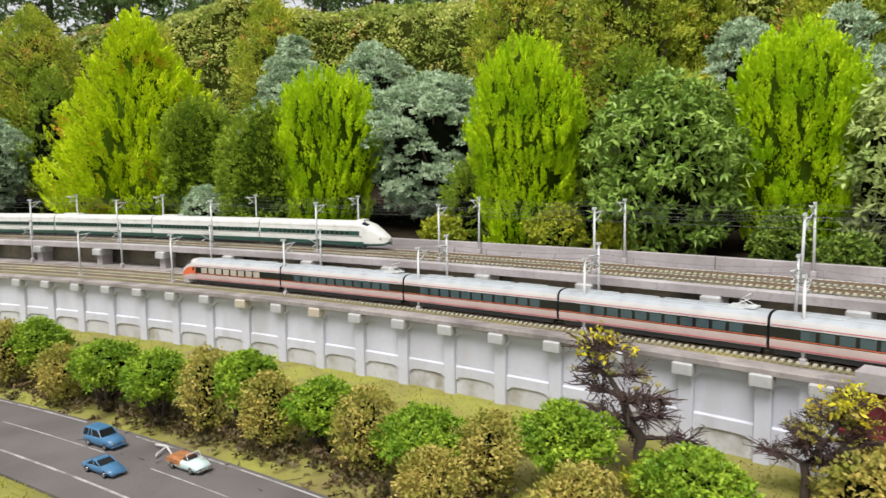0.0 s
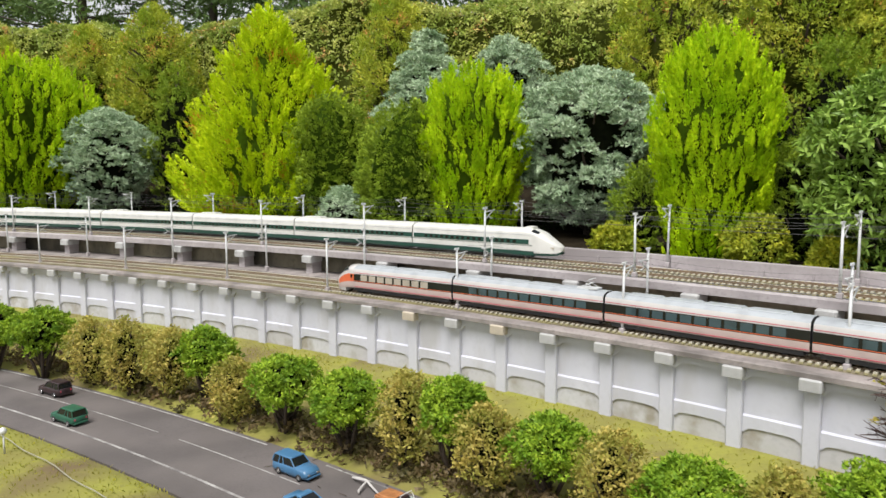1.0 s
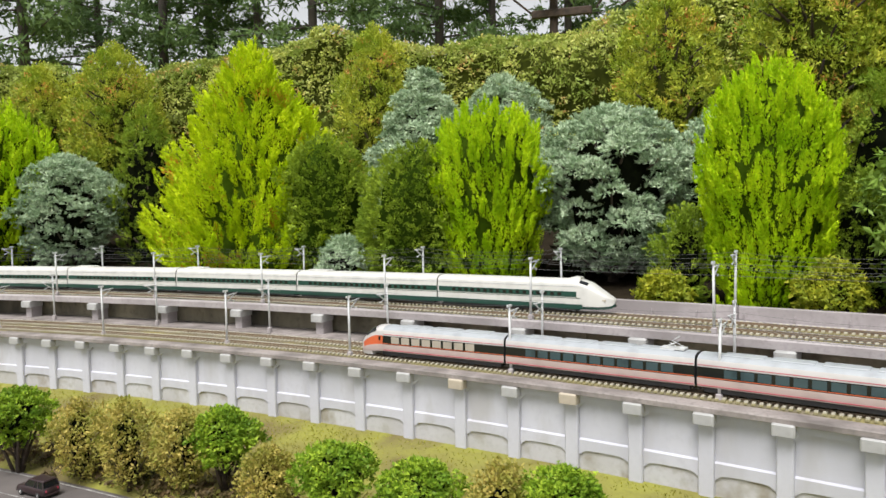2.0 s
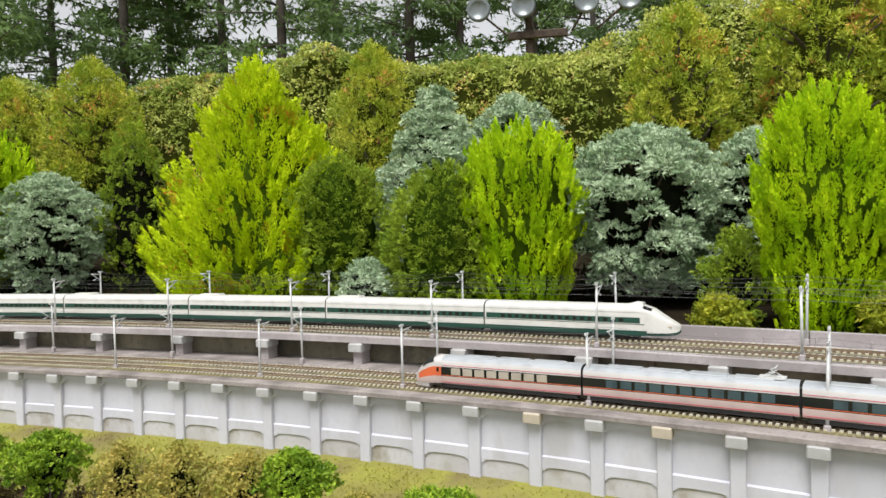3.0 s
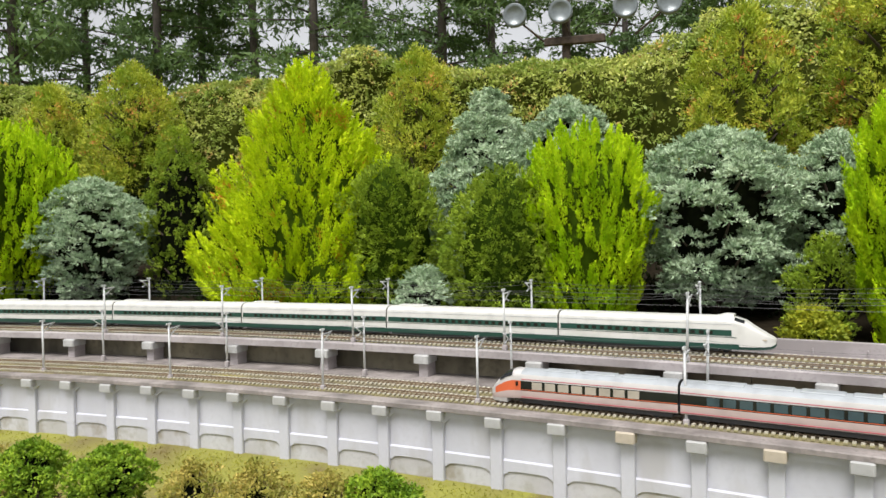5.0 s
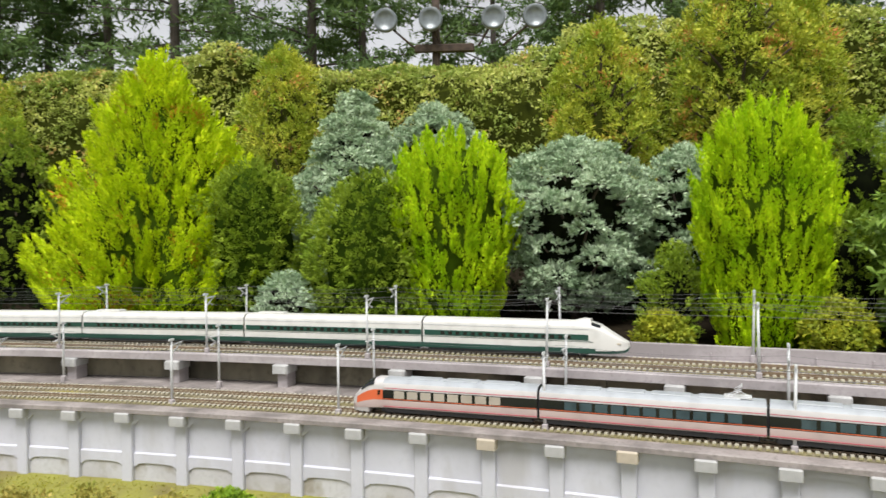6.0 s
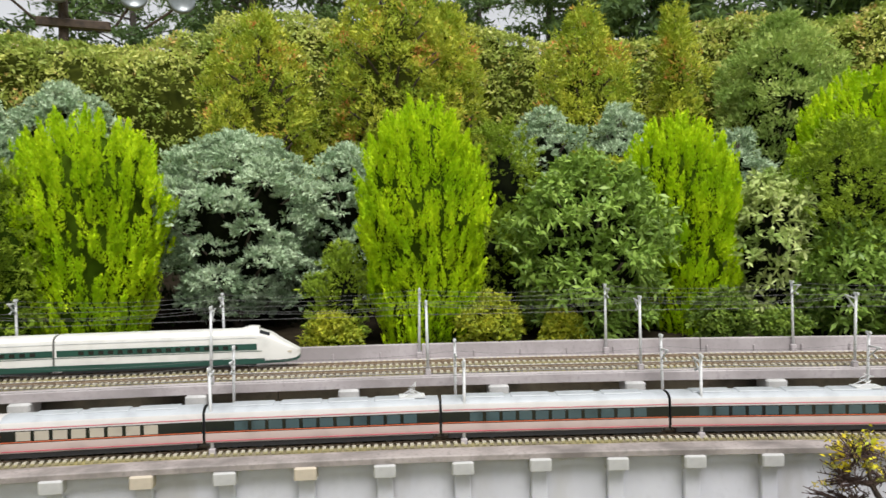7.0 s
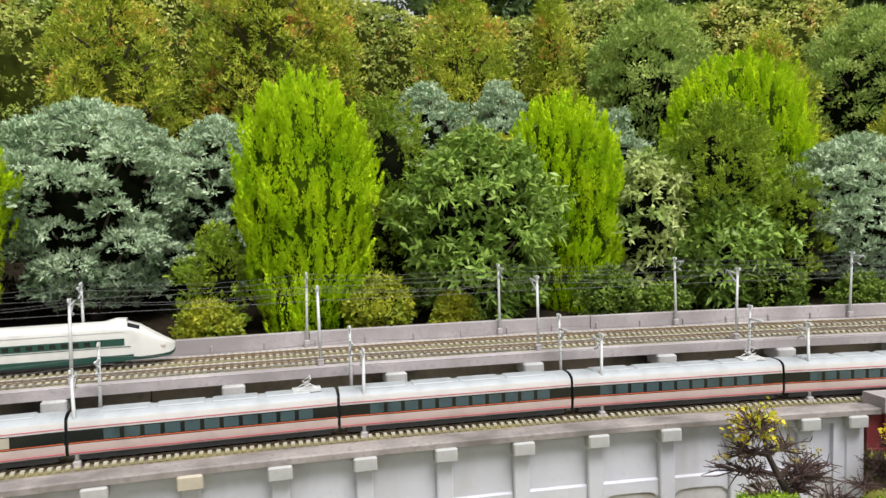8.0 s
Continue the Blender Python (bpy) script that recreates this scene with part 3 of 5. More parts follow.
EXPRESS_S = 7.45
train = thing("express_train", "six-car white, pink and orange model express train on the lower track", "model train")
T_D, T_Z = 0.137, 0.7395
pitch = 0.786
for k in range(6):
    c = EXPRESS_S + pitch * (k + 0.5)
    L = pitch * (R + T_D) / R - 0.012
    flip = 180 if k < 5 else 0
    express_car(train, put(c, T_D, T_Z, flip), L, 1 if k in (0, 5) else 0, 1.0 if k == 0 else 0.0, panto=k in (1, 3, 4))


def bullet_car(train, m, L, nose):
    W, ZB, ZS, ZR = 0.0675, 0.022, 0.132, 0.160
    x0, x1 = -L / 2, L / 2
    st = [(x0, W, ZB, ZS, ZR), (x1 - (0.20 if nose else 0), W, ZB, ZS, ZR)]
    if nose:
        for u, w, zb, zs, zr in ((0.2, 0.99, 0.022, 0.128, 0.156), (0.4, 0.95, 0.022, 0.116, 0.143), (0.6, 0.85, 0.022, 0.096, 0.116), (0.78, 0.68, 0.023, 0.079, 0.094), (0.91, 0.48, 0.025, 0.068, 0.080), (0.98, 0.28, 0.032, 0.064, 0.073), (1.0, 0.12, 0.042, 0.060, 0.064)):
            st.append((x1 - 0.20 + 0.20 * u, W * w, zb, zs, zr))
    body = part("car", shell(st, (1, 3)).make("car", CREAM, True), train, m, "cream railway carriage with a green window band")
    part("skirt", shell(st, (0, 1), 0.0006).make("skirt", GREEN, True), body, None, "dark green skirt")
    part("upper_side", shell(st, (3, 6)).make("upper_side", CREAM, True), body)
    part("roof", shell(st, (6, 10)).make("roof", CREAM, True), body)
    part("end_wall", end_cap(st[0]).make("end_wall", CREAM), body)
    part("end_wall", end_cap(st[-1]).make("end_wall", CREAM), body)
    b = st[1][0] if not nose else st[1][0] + 0.03
    part("window_band", side_band(W * 0.984, x0 + 0.008, b, 0.079, 0.104, 0.0022).make("window_band", GREEN), body, None, "dark green window band")
    part("stripe", side_band(W * 0.996, x0 + 0.004, b + 0.02, 0.0725, 0.0745, 0.0012).make("stripe", GREEN), body, None, "thin green line")
    part("lower_band", side_band(W, x0 + 0.004, b + 0.03, 0.022, 0.044, 0.0010).make("lower_band", GREEN), body, None, "dark green lower flank")
    part("gutter", side_band(W * 0.958, x0, b, 0.127, 0.1285, 0.0014).make("gutter", TRAIN_ROOF), body)
    x = x0 + 0.09
    while x < b - 0.06:
        for sg in (-1, 1):
            part("window", side_plate(sg, W * 0.984, x, x + 0.020, 0.084, 0.099, 0.0030).make("window", GLASS), body)
        x += 0.037
    if nose:
        part("windscreen", shell(st[2:4], (7, 9), 0.001).make("windscreen", GLASS, True), body, None, "dark windscreen")
        part("cab_hood", Mesh().loft([[(x, -w, 0.15), (x, w, 0.15), (x, w * 0.7, z), (x, -w * 0.7, z)] for x, w, z in ((st[1][0] - 0.04, 0.03, 0.160), (st[1][0] + 0.0, 0.034, 0.170), (st[1][0] + 0.035, 0.030, 0.168))]).make("cab_hood", CREAM), body)
        part("headlight", side_band(0.044, x1 - 0.052, x1 - 0.034, 0.062, 0.068, 0.003).make("headlight", CAPY), body)
    else:
        part("roof_unit", Mesh().box(x0 + 0.05, x0 + 0.2, -0.03, 0.03, 0.155, 0.167, 0.004).make("roof_unit", CREAM), body)
    part("underframe", Mesh().box(x0 + 0.02, (st[1][0] if nose else x1) - 0.02, -0.055, 0.055, 0.010, 0.024, 0.003).make("underframe", BLACK), body)
    for bx in (-L / 2 + 0.14, L / 2 - (0.24 if nose else 0.14)):
        part("bogie", bogie(bx).make("bogie", BLACK), body)
    part("coupling", Mesh().box(x0 - 0.012, x0 + 0.002, -0.045, 0.045, 0.03, 0.145, 0.002).make("coupling", BLACK), body)


BULLET_S = 8.5
bullet = thing("bullet_train", "cream and dark green model bullet train on the upper viaduct", "model train")
pitch = 0.919
for k in range(10):
    c = BULLET_S - pitch * (k + 0.5)
    bullet_car(bullet, put(c, 0.685, 0.9145), pitch * (R + 0.685) / R - 0.012, k == 0)

# ---------------------------------------------------------------- bridge beyond the wall
bridge = thing("bridge_span", "pale concrete bridge slab on a maroon ribbed steel girder", "bridge", kind="structure")
part("slab", Mesh().arc([(-0.055, 0.718), (0.06, 0.718), (0.06, 0.768), (-0.055, 0.772)], 10.88, S1, 0.2).make("slab", FASCIA), bridge)
part("girder", Mesh().arc([(-0.02, 0.585), (0.02, 0.585), (0.02, 0.716), (-0.02, 0.716)], 10.84, S1, 0.2).make("girder", MAROON), bridge)
GR = Mesh().box(-0.003, 0.003, -0.034, -0.019, 0.595, 0.716, 0.001).make("stiffener", MAROON)
s = 10.9
while s < 14.5:
    part("stiffener", GR, bridge, put(s, 0, 0))
    s += 0.06
part("flange", Mesh().arc([(-0.04, 0.575), (0.04, 0.575), (0.04, 0.586), (-0.04, 0.586)], 10.84, S1, 0.2).make("flange", MAROON), bridge)
part("abutment", Mesh().arc([(-0.01, 0.33), (0.45, 0.33), (0.45, 0.71), (-0.01, 0.71)], 10.72, 10.835, 0.2).make("abutment", WALL), bridge)

# ---------------------------------------------------------------- plants
rng = np.random.default_rng(7)


def blades(P, D, length, width, rnd=0.4, N=None, corners=4):
    """Leaves: base points P, directions D, faces turned roughly to N; rhombic with 4 corners, needles with 3."""
    n = len(P)
    D = D / np.maximum(np.linalg.norm(D, axis=1, keepdims=True), 1e-6)
    side = np.cross(D, rng.normal(size=(n, 3)) * (0.55 if N is not None else 1.0) + (N if N is not None else 0.0))
    side /= np.maximum(np.linalg.norm(side, axis=1, keepdims=True), 1e-6)
    ln = length * (1 + rnd * rng.uniform(-1, 1, (n, 1)))
    wd = width * (1 + rnd * rng.uniform(-1, 1, (n, 1))) / 2
    droop = np.array([0, 0, -0.12]) * ln
    if corners == 3:
        return np.stack([P + side * wd, P - side * wd, P + D * ln + droop], 1).reshape(-1, 3)
    return np.stack([P, P + D * ln * 0.5 + side * wd, P + D * ln + droop, P + D * ln * 0.5 - side * wd], 1).reshape(-1, 3)


def foliage_mesh(name, mat, verts, corners=4):
    """One mesh of loose leaves, each of so many corners."""
    v = np.concatenate(verts) if isinstance(verts, list) else verts
    n = len(v) // corners
    me = bpy.data.meshes.new(name)
    me.vertices.add(len(v))
    me.vertices.foreach_set("co", np.ascontiguousarray(v, dtype=np.float32).ravel())
    me.loops.add(corners * n)
    me.loops.foreach_set("vertex_index", np.arange(corners * n, dtype=np.int32))
    me.polygons.add(n)
    me.polygons.foreach_set("loop_start", np.arange(0, corners * n, corners, dtype=np.int32))
    me.materials.append(mat)
    me.update(calc_edges=True)
    return me


def unit(n):
    u = rng.normal(size=(n, 3))
    return u / np.linalg.norm(u, axis=1, keepdims=True)


# kind: leaves a clump, leaf length, leaf width, clump half height, half width, depth, how far leaves point out, up and at random, corners of a leaf
TUFT = {
    "needle": (14, 0.021, 0.0085, 0.007, 0.013, 0.011, 0.7, 0.45, 0.8, 3),
    "rosette": (8, 0.050, 0.017, 0.004, 0.006, 0.004, 0.40, -0.05, 0.95, 4),
    "small": (10, 0.017, 0.0120, 0.010, 0.012, 0.010, 0.7, 0.25, 0.8, 3),
    "loose": (7, 0.022, 0.0125, 0.016, 0.016, 0.014, 0.6, 0.35, 0.8, 4),
    "spray": (10, 0.030, 0.0110, 0.026, 0.020, 0.020, 0.60, 0.40, 0.6, 3),
    "leafy": (7, 0.042, 0.020, 0.018, 0.024, 0.020, 0.55, 0.10, 0.9, 4),
    "far": (11, 0.17, 0.055, 0.06, 0.13, 0.08, 0.4, -0.05, 1.0, 3),
}
# kind: leaves a sprig, sprig length, radius, leaf length, leaf width, how far the sprig leans out, up and at random
SPRIG = {
    "plume": (60, 0.100, 0.0175, 0.019, 0.0095, 0.28, 0.95, 0.12),
    "spire": (90, 0.150, 0.0240, 0.022, 0.0095, 0.62, 0.80, 0.22),
    "fine": (20, 0.045, 0.0160, 0.016, 0.0085, 0.85, 0.35, 0.35),
}


def corners_of(kind):
    return 3 if kind in SPRIG else TUFT[kind][9]


def sprigs(P, N, kind, size=1.0):
    """Drop-shaped sprigs of scale leaves at points P with outward normals N."""
    k, ln, rad, ll, lw, out, up, rn = SPRIG[kind]
    f = len(P)
    A = N * out + np.array([0, 0, up]) + rng.normal(0, rn, (f, 3))
    A /= np.linalg.norm(A, axis=1, keepdims=True)
    T = np.cross(A, rng.normal(size=(f, 3)))
    T /= np.maximum(np.linalg.norm(T, axis=1, keepdims=True), 1e-6)
    S = np.cross(A, T)
    big = rng.uniform(0.6, 1.4, (f, 1)) * size
    B = P + N * rng.uniform(-0.034, 0.020, (f, 1)) * size - A * ln * 0.45 * big
    A, T, S, B, big, Nk = (np.repeat(q, k, 0) for q in (A, T, S, B, big, N))
    m = f * k
    u = rng.uniform(0, 1, (m, 1))
    phi = rng.uniform(0, math.tau, (m, 1))
    W = T * np.cos(phi) + S * np.sin(phi) + Nk * 0.45
    W /= np.maximum(np.linalg.norm(W, axis=1, keepdims=True), 1e-6)
    r = rad * np.sqrt(1 - u) * np.minimum(1.0, (u + 0.15) / 0.4)
    return blades(B + A * ln * u * big + W * r * big, A * 0.9 + W * 0.28 + rng.normal(0, 0.14, (m, 3)), ll * size, lw * size, N=W * 3.5 + Nk + np.array((0, 0, 0.6)), corners=3)


def tufts(P, N, kind, size=1.0):
    """Leaves for clump points P with outward normals N."""
    if kind in SPRIG:
        return sprigs(P, N, kind, size)
    k, ln, wd, hh, ww, dp, out, up, rn, corners = TUFT[kind]
    m = len(P) * k
    Nk = np.repeat(N, k, 0)
    T = np.cross(Nk, (0, 0, 1.0)) + 1e-5
    T /= np.linalg.norm(T, axis=1, keepdims=True)
    U = np.cross(T, Nk)
    Pk = np.repeat(P, k, 0) + size * (U * rng.uniform(-hh, hh, (m, 1)) + T * rng.normal(0, ww, (m, 1)) + Nk * rng.uniform(-dp, dp, (m, 1)))
    D = Nk * out + np.array([0, 0, up]) + unit(m) * rn
    return blades(Pk, D, ln * size, wd * size, N=Nk * 0.8 + np.array([0, 0, 0.45]), corners=corners)


PROFILES = {
    "flame": ((0, 0.62), (0.08, 0.70), (0.25, 0.80), (0.45, 0.95), (0.62, 1.0), (0.78, 0.88), (0.9, 0.60), (0.97, 0.30), (1, 0.05)),
    "dome": ((0, 0.35), (0.1, 0.6), (0.3, 0.85), (0.5, 1.0), (0.7, 0.97), (0.85, 0.76), (0.95, 0.42), (1, 0.08)),
    "bell": ((0, 0.62), (0.2, 0.78), (0.45, 0.95), (0.62, 1.0), (0.8, 0.93), (0.91, 0.68), (0.97, 0.38), (1, 0.10)),
    "cone": ((0, 0.92), (0.1, 1.0), (0.3, 0.90), (0.5, 0.74), (0.7, 0.54), (0.85, 0.32), (0.95, 0.14), (1, 0.03)),
    "column": ((0, 0.7), (0.2, 0.95), (0.5, 1.0), (0.75, 0.85), (0.9, 0.55), (1, 0.1)),
    "slope": ((0, 1.0), (0.15, 1.0), (0.4, 0.85), (0.6, 0.62), (0.8, 0.38), (0.93, 0.2), (1, 0.04)),
}


def profile(kind, h):
    a = PROFILES[kind]
    return np.interp(h, [p[0] for p in a], [p[1] for p in a])


def lump(v, f, amp, seed):
    return 1 + amp * noise.noise(Vector(v) * f + Vector((seed, seed * 0.7, -seed)))


def trunk_part(t, h, r, mat=None, lean=0.0):
    part("trunk", Mesh().tube([(0, 0, -0.05), (lean * 0.3, 0, h * 0.4), (lean, 0, h)], [r, r * 0.75, r * 0.3], 8).make("trunk", mat or BARK, True), t)


def clipped_tree(s, d, w, ztop, zbot, shape, kind, mat, label, seed, amp=0.16, freq=5.0, gap=0.036, size=1.0, depth=0.55, name="conifer_tree", cat="tree", core_scale=0.84, ribs=26.0, inner=None, groove=0.28):
    """A dense crown with an uneven surface of sprays over a profile of revolution."""
    zg = ground_z(s, d)
    t = thing(name, label, cat, m=put(s, d, zg))
    h, z0 = ztop - zbot, zbot - zg
    trunk_part(t, z0 + h * 0.7, 0.028 + 0.02 * h)
    n = int(w * h * 2.3 / gap ** 2)
    hh = rng.uniform(0, 1, n * 2)
    keep = rng.uniform(0, 1, n * 2) < np.maximum(profile(shape, hh), 0.12)
    hh = hh[keep][:n]
    th = rng.uniform(0, math.tau, len(hh))
    r0 = profile(shape, hh) * w / 2
    pts, nor = [], []
    for a, u, r in zip(th, hh, r0):
        c, sn = math.cos(a), math.sin(a)
        L = lump((c * r, sn * r, u * h), freq, amp, seed) * lump((c * r, sn * r, u * h * 0.5), freq * 2.7, amp * 0.7, seed + 3)
        rib = noise.noise(Vector((c * r * ribs, sn * r * ribs, u * h * ribs * groove + seed)))
        k = (L + 0.24 * rib) * (1 - depth * 0.22 * rng.random() ** 2)
        pts.append((c * r * k, sn * r * k, z0 + u * h * (0.94 + 0.06 * L)))
        dr = float(profile(shape, min(1, u + 0.04)) - profile(shape, max(0, u - 0.04))) * w / 2 / (0.08 * h)
        nv = Vector((c, sn, -dr)).normalized()
        nor.append(nv)
    P, N = np.array(pts), np.array(nor)
    # closed core under the sprays, its dark colour is the shade between them
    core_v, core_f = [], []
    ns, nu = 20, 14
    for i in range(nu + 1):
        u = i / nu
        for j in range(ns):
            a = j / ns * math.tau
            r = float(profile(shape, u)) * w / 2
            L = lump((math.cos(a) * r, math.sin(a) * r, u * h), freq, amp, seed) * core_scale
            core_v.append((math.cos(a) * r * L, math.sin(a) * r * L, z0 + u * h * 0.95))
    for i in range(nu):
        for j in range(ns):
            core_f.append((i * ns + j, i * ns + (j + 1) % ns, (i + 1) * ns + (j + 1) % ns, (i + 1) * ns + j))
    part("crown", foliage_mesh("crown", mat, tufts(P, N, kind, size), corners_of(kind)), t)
    part("shade_core", mesh_from("shade_core", core_v, core_f, inner or INNERG, True), t)
    return t


def pads_on(shape, w, h, z0, count, pad, flat, inset=0.55):
    """Pad centres spread over a crown profile, with radii."""
    out = []
    for i in range(count):
        u = (i + 0.5) / count
        u = u ** 0.9
        a = i * 2.399963 + rng.uniform(-0.4, 0.4)
        r = float(profile(shape, u)) * w / 2
        rr = max(0.0, r - pad * inset) * (1 - 0.35 * rng.random() ** 3)
        k = pad * rng.uniform(0.7, 1.25) * (0.65 + 0.35 * float(profile(shape, u)))
        out.append((np.array((rr * math.cos(a), rr * math.sin(a), z0 + u * h - k * flat * 0.5)), np.array((k, k, k * flat))))
    return out


def padded_tree(s, d, w, ztop, zbot, shape, kind, mat, label, pads=50, pad=0.15, flat=0.45, gap=0.034, size=1.0, name="tree", cat="tree", limbs=True, under=0.25, trunk_r=None, m=None, core=0.60, lean=0.0, inner=None):
    """A crown of many foliage pads carried on limbs, with dark gaps between."""
    zg = ground_z(s, d)
    t = thing(name, label, cat, m=m or put(s, d, zg))
    h, z0 = ztop - zbot, zbot - zg
    r_t = trunk_r or 0.02 + 0.02 * h
    trunk_part(t, z0 + h * 0.85, r_t, lean=lean)
    V, L = [], Mesh()
    for c, r in pads_on(shape, w, h, z0, pads, pad, flat):
        n = max(6, int(4.2 * r[0] * r[0] / gap ** 2))
        U = unit(n)
        U[:, 2] = np.where(U[:, 2] < -under, -U[:, 2], U[:, 2])
        wob = 1 + 0.26 * np.sin(U[:, :1] * 8 + c[0] * 40) * np.sin(U[:, 1:2] * 7 + c[1] * 40)
        V.append(tufts(c + U * r * wob * rng.uniform(0.82, 1.05, (n, 1)), U, kind, size))
        if limbs:
            z = max(0.05, min(z0 + h * 0.82, c[2] - 0.10 - 0.25 * math.hypot(c[0], c[1])))
            L.tube([(lean * z / (z0 + h), 0, z), tuple(c * (0.5, 0.5, 0) + np.array((0, 0, (z + c[2]) / 2 - 0.02))), tuple(c)], [r_t * 0.42, r_t * 0.26, r_t * 0.12], 5)
    if limbs:
        part("limb", L.make("limb", BARK, True), t)
    part("crown", foliage_mesh("crown", mat, V, corners_of(kind)), t)
    # lofted core in a dark tone, painted shade behind the gaps
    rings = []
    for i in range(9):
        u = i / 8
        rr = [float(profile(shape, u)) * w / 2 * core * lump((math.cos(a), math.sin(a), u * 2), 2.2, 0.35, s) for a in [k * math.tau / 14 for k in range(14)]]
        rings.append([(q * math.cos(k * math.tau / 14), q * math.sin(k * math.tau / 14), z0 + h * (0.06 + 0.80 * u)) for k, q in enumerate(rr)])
    part("shade_core", Mesh().loft(rings).make("shade_core", inner or INNER, True), t)
    return t


BR = "dense bright lime-green clipped conifer tree behind the railway"
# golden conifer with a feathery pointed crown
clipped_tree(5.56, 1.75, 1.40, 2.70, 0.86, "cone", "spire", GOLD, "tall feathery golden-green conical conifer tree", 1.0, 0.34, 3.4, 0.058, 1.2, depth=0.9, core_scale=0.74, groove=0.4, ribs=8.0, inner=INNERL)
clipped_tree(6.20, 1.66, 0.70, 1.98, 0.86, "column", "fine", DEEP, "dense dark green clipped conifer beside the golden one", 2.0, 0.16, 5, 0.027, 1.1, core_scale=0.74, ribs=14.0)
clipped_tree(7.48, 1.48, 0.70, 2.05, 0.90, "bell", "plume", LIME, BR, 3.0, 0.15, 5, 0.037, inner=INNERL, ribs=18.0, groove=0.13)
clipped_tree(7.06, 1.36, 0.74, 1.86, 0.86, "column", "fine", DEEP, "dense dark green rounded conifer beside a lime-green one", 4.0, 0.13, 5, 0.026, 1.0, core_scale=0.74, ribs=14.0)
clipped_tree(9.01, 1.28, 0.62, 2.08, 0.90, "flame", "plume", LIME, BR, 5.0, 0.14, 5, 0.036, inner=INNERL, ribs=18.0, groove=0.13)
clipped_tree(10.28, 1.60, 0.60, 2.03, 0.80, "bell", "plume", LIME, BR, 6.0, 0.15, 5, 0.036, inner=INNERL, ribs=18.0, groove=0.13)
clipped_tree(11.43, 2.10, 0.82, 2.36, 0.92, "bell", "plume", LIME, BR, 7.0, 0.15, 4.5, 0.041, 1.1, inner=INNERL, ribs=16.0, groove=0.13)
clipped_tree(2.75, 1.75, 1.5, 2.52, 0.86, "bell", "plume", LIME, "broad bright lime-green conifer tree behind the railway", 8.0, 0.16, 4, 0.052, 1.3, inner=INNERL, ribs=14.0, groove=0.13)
padded_tree(11.06, 1.50, 0.74, 1.98, 0.95, "dome", "fine", DEEP, "rounded dark olive-green conifer in front of a lime one", 40, 0.17, 0.7, 0.036)
padded_tree(11.36, 1.32, 0.34, 1.62, 1.0, "dome", "fine", DEEP, "small rounded green conifer below a larger one", 16, 0.10, 0.75, 0.032)
padded_tree(9.42, 1.75, 0.50, 2.06, 0.95, "column", "fine", DEEP, "slim dark green conifer between two lime trees", 30, 0.14, 0.75, 0.038)
padded_tree(4.22, 2.25, 0.62, 2.42, 0.9, "column", "fine", DEEP, "slim dark green conifer beside the golden tree", 36, 0.16, 0.8, 0.044, 1.1)
# blue-grey pines
BP = "blue-grey pine with layered cloud-like needle pads"
padded_tree(6.62, 2.35, 1.22, 2.50, 1.15, "slope", "needle", BLUE, "blue-grey spruce with a tall pointed top", 112, 0.142, 0.46, 0.0347, 1.3, under=0.45, core=0.60)
padded_tree(6.98, 2.95, 0.90, 2.50, 1.15, "dome", "needle", BLUE, BP, 52, 0.163, 0.46, 0.0392, 1.4, under=0.45, core=0.60)
padded_tree(8.08, 1.88, 1.02, 2.03, 1.02, "dome", "needle", BLUE, BP, 81, 0.139, 0.46, 0.0302, 1.15, under=0.45, core=0.60)
padded_tree(8.62, 2.05, 0.62, 1.98, 1.1, "dome", "needle", BLUE, BP, 43, 0.122, 0.46, 0.0336, 1.2, under=0.45, core=0.60)
padded_tree(3.68, 1.90, 0.90, 1.97, 0.98, "dome", "needle", BLUE, BP, 72, 0.136, 0.46, 0.0325, 1.2, under=0.45, core=0.60)
padded_tree(9.78, 2.65, 0.62, 2.28, 1.1, "dome", "needle", BLUE, BP, 40, 0.136, 0.46, 0.0358, 1.3, under=0.45, core=0.60)
padded_tree(10.24, 2.85, 0.60, 2.32, 1.1, "dome", "needle", BLUE, BP, 40, 0.136, 0.46, 0.0358, 1.3, under=0.45, core=0.60)
padded_tree(11.82, 1.55, 0.84, 1.80, 1.0, "dome", "needle", BLUE, BP, 67, 0.129, 0.46, 0.0314, 1.15, under=0.45, core=0.60)
padded_tree(10.78, 2.3, 0.4, 2.06, 1.1, "dome", "needle", BLUE, BP, 25, 0.115, 0.46, 0.0358, 1.3, under=0.45, core=0.60)
padded_tree(6.62, 1.18, 0.36, 1.24, 0.86, "dome", "needle", BLUE, "small blue-grey pine shrub behind the parapet", 16, 0.11, 0.6, 0.03, 1.1, name="shrub", cat="shrub")
# broad-leaved evergreens
BL = "glossy broad-leaved evergreen shrub with leaf rosettes"
padded_tree(9.78, 1.27, 0.82, 1.80, 0.95, "dome", "rosette", BROAD, BL, 54, 0.14, 0.8, 0.038, 0.9, name="evergreen_shrub", cat="shrub")
padded_tree(9.80, 1.42, 0.40, 1.84, 1.5, "dome", "rosette", YELSH, "yellow-green leaved top of an evergreen shrub", 14, 0.12, 0.8, 0.036, 0.85, name="evergreen_shrub", cat="shrub")
padded_tree(10.70, 1.50, 0.46, 1.72, 0.92, "dome", "rosette", PALEB, "pale-leaved evergreen shrub between conifers", 28, 0.13, 0.8, 0.038, 0.9, name="evergreen_shrub", cat="shrub")
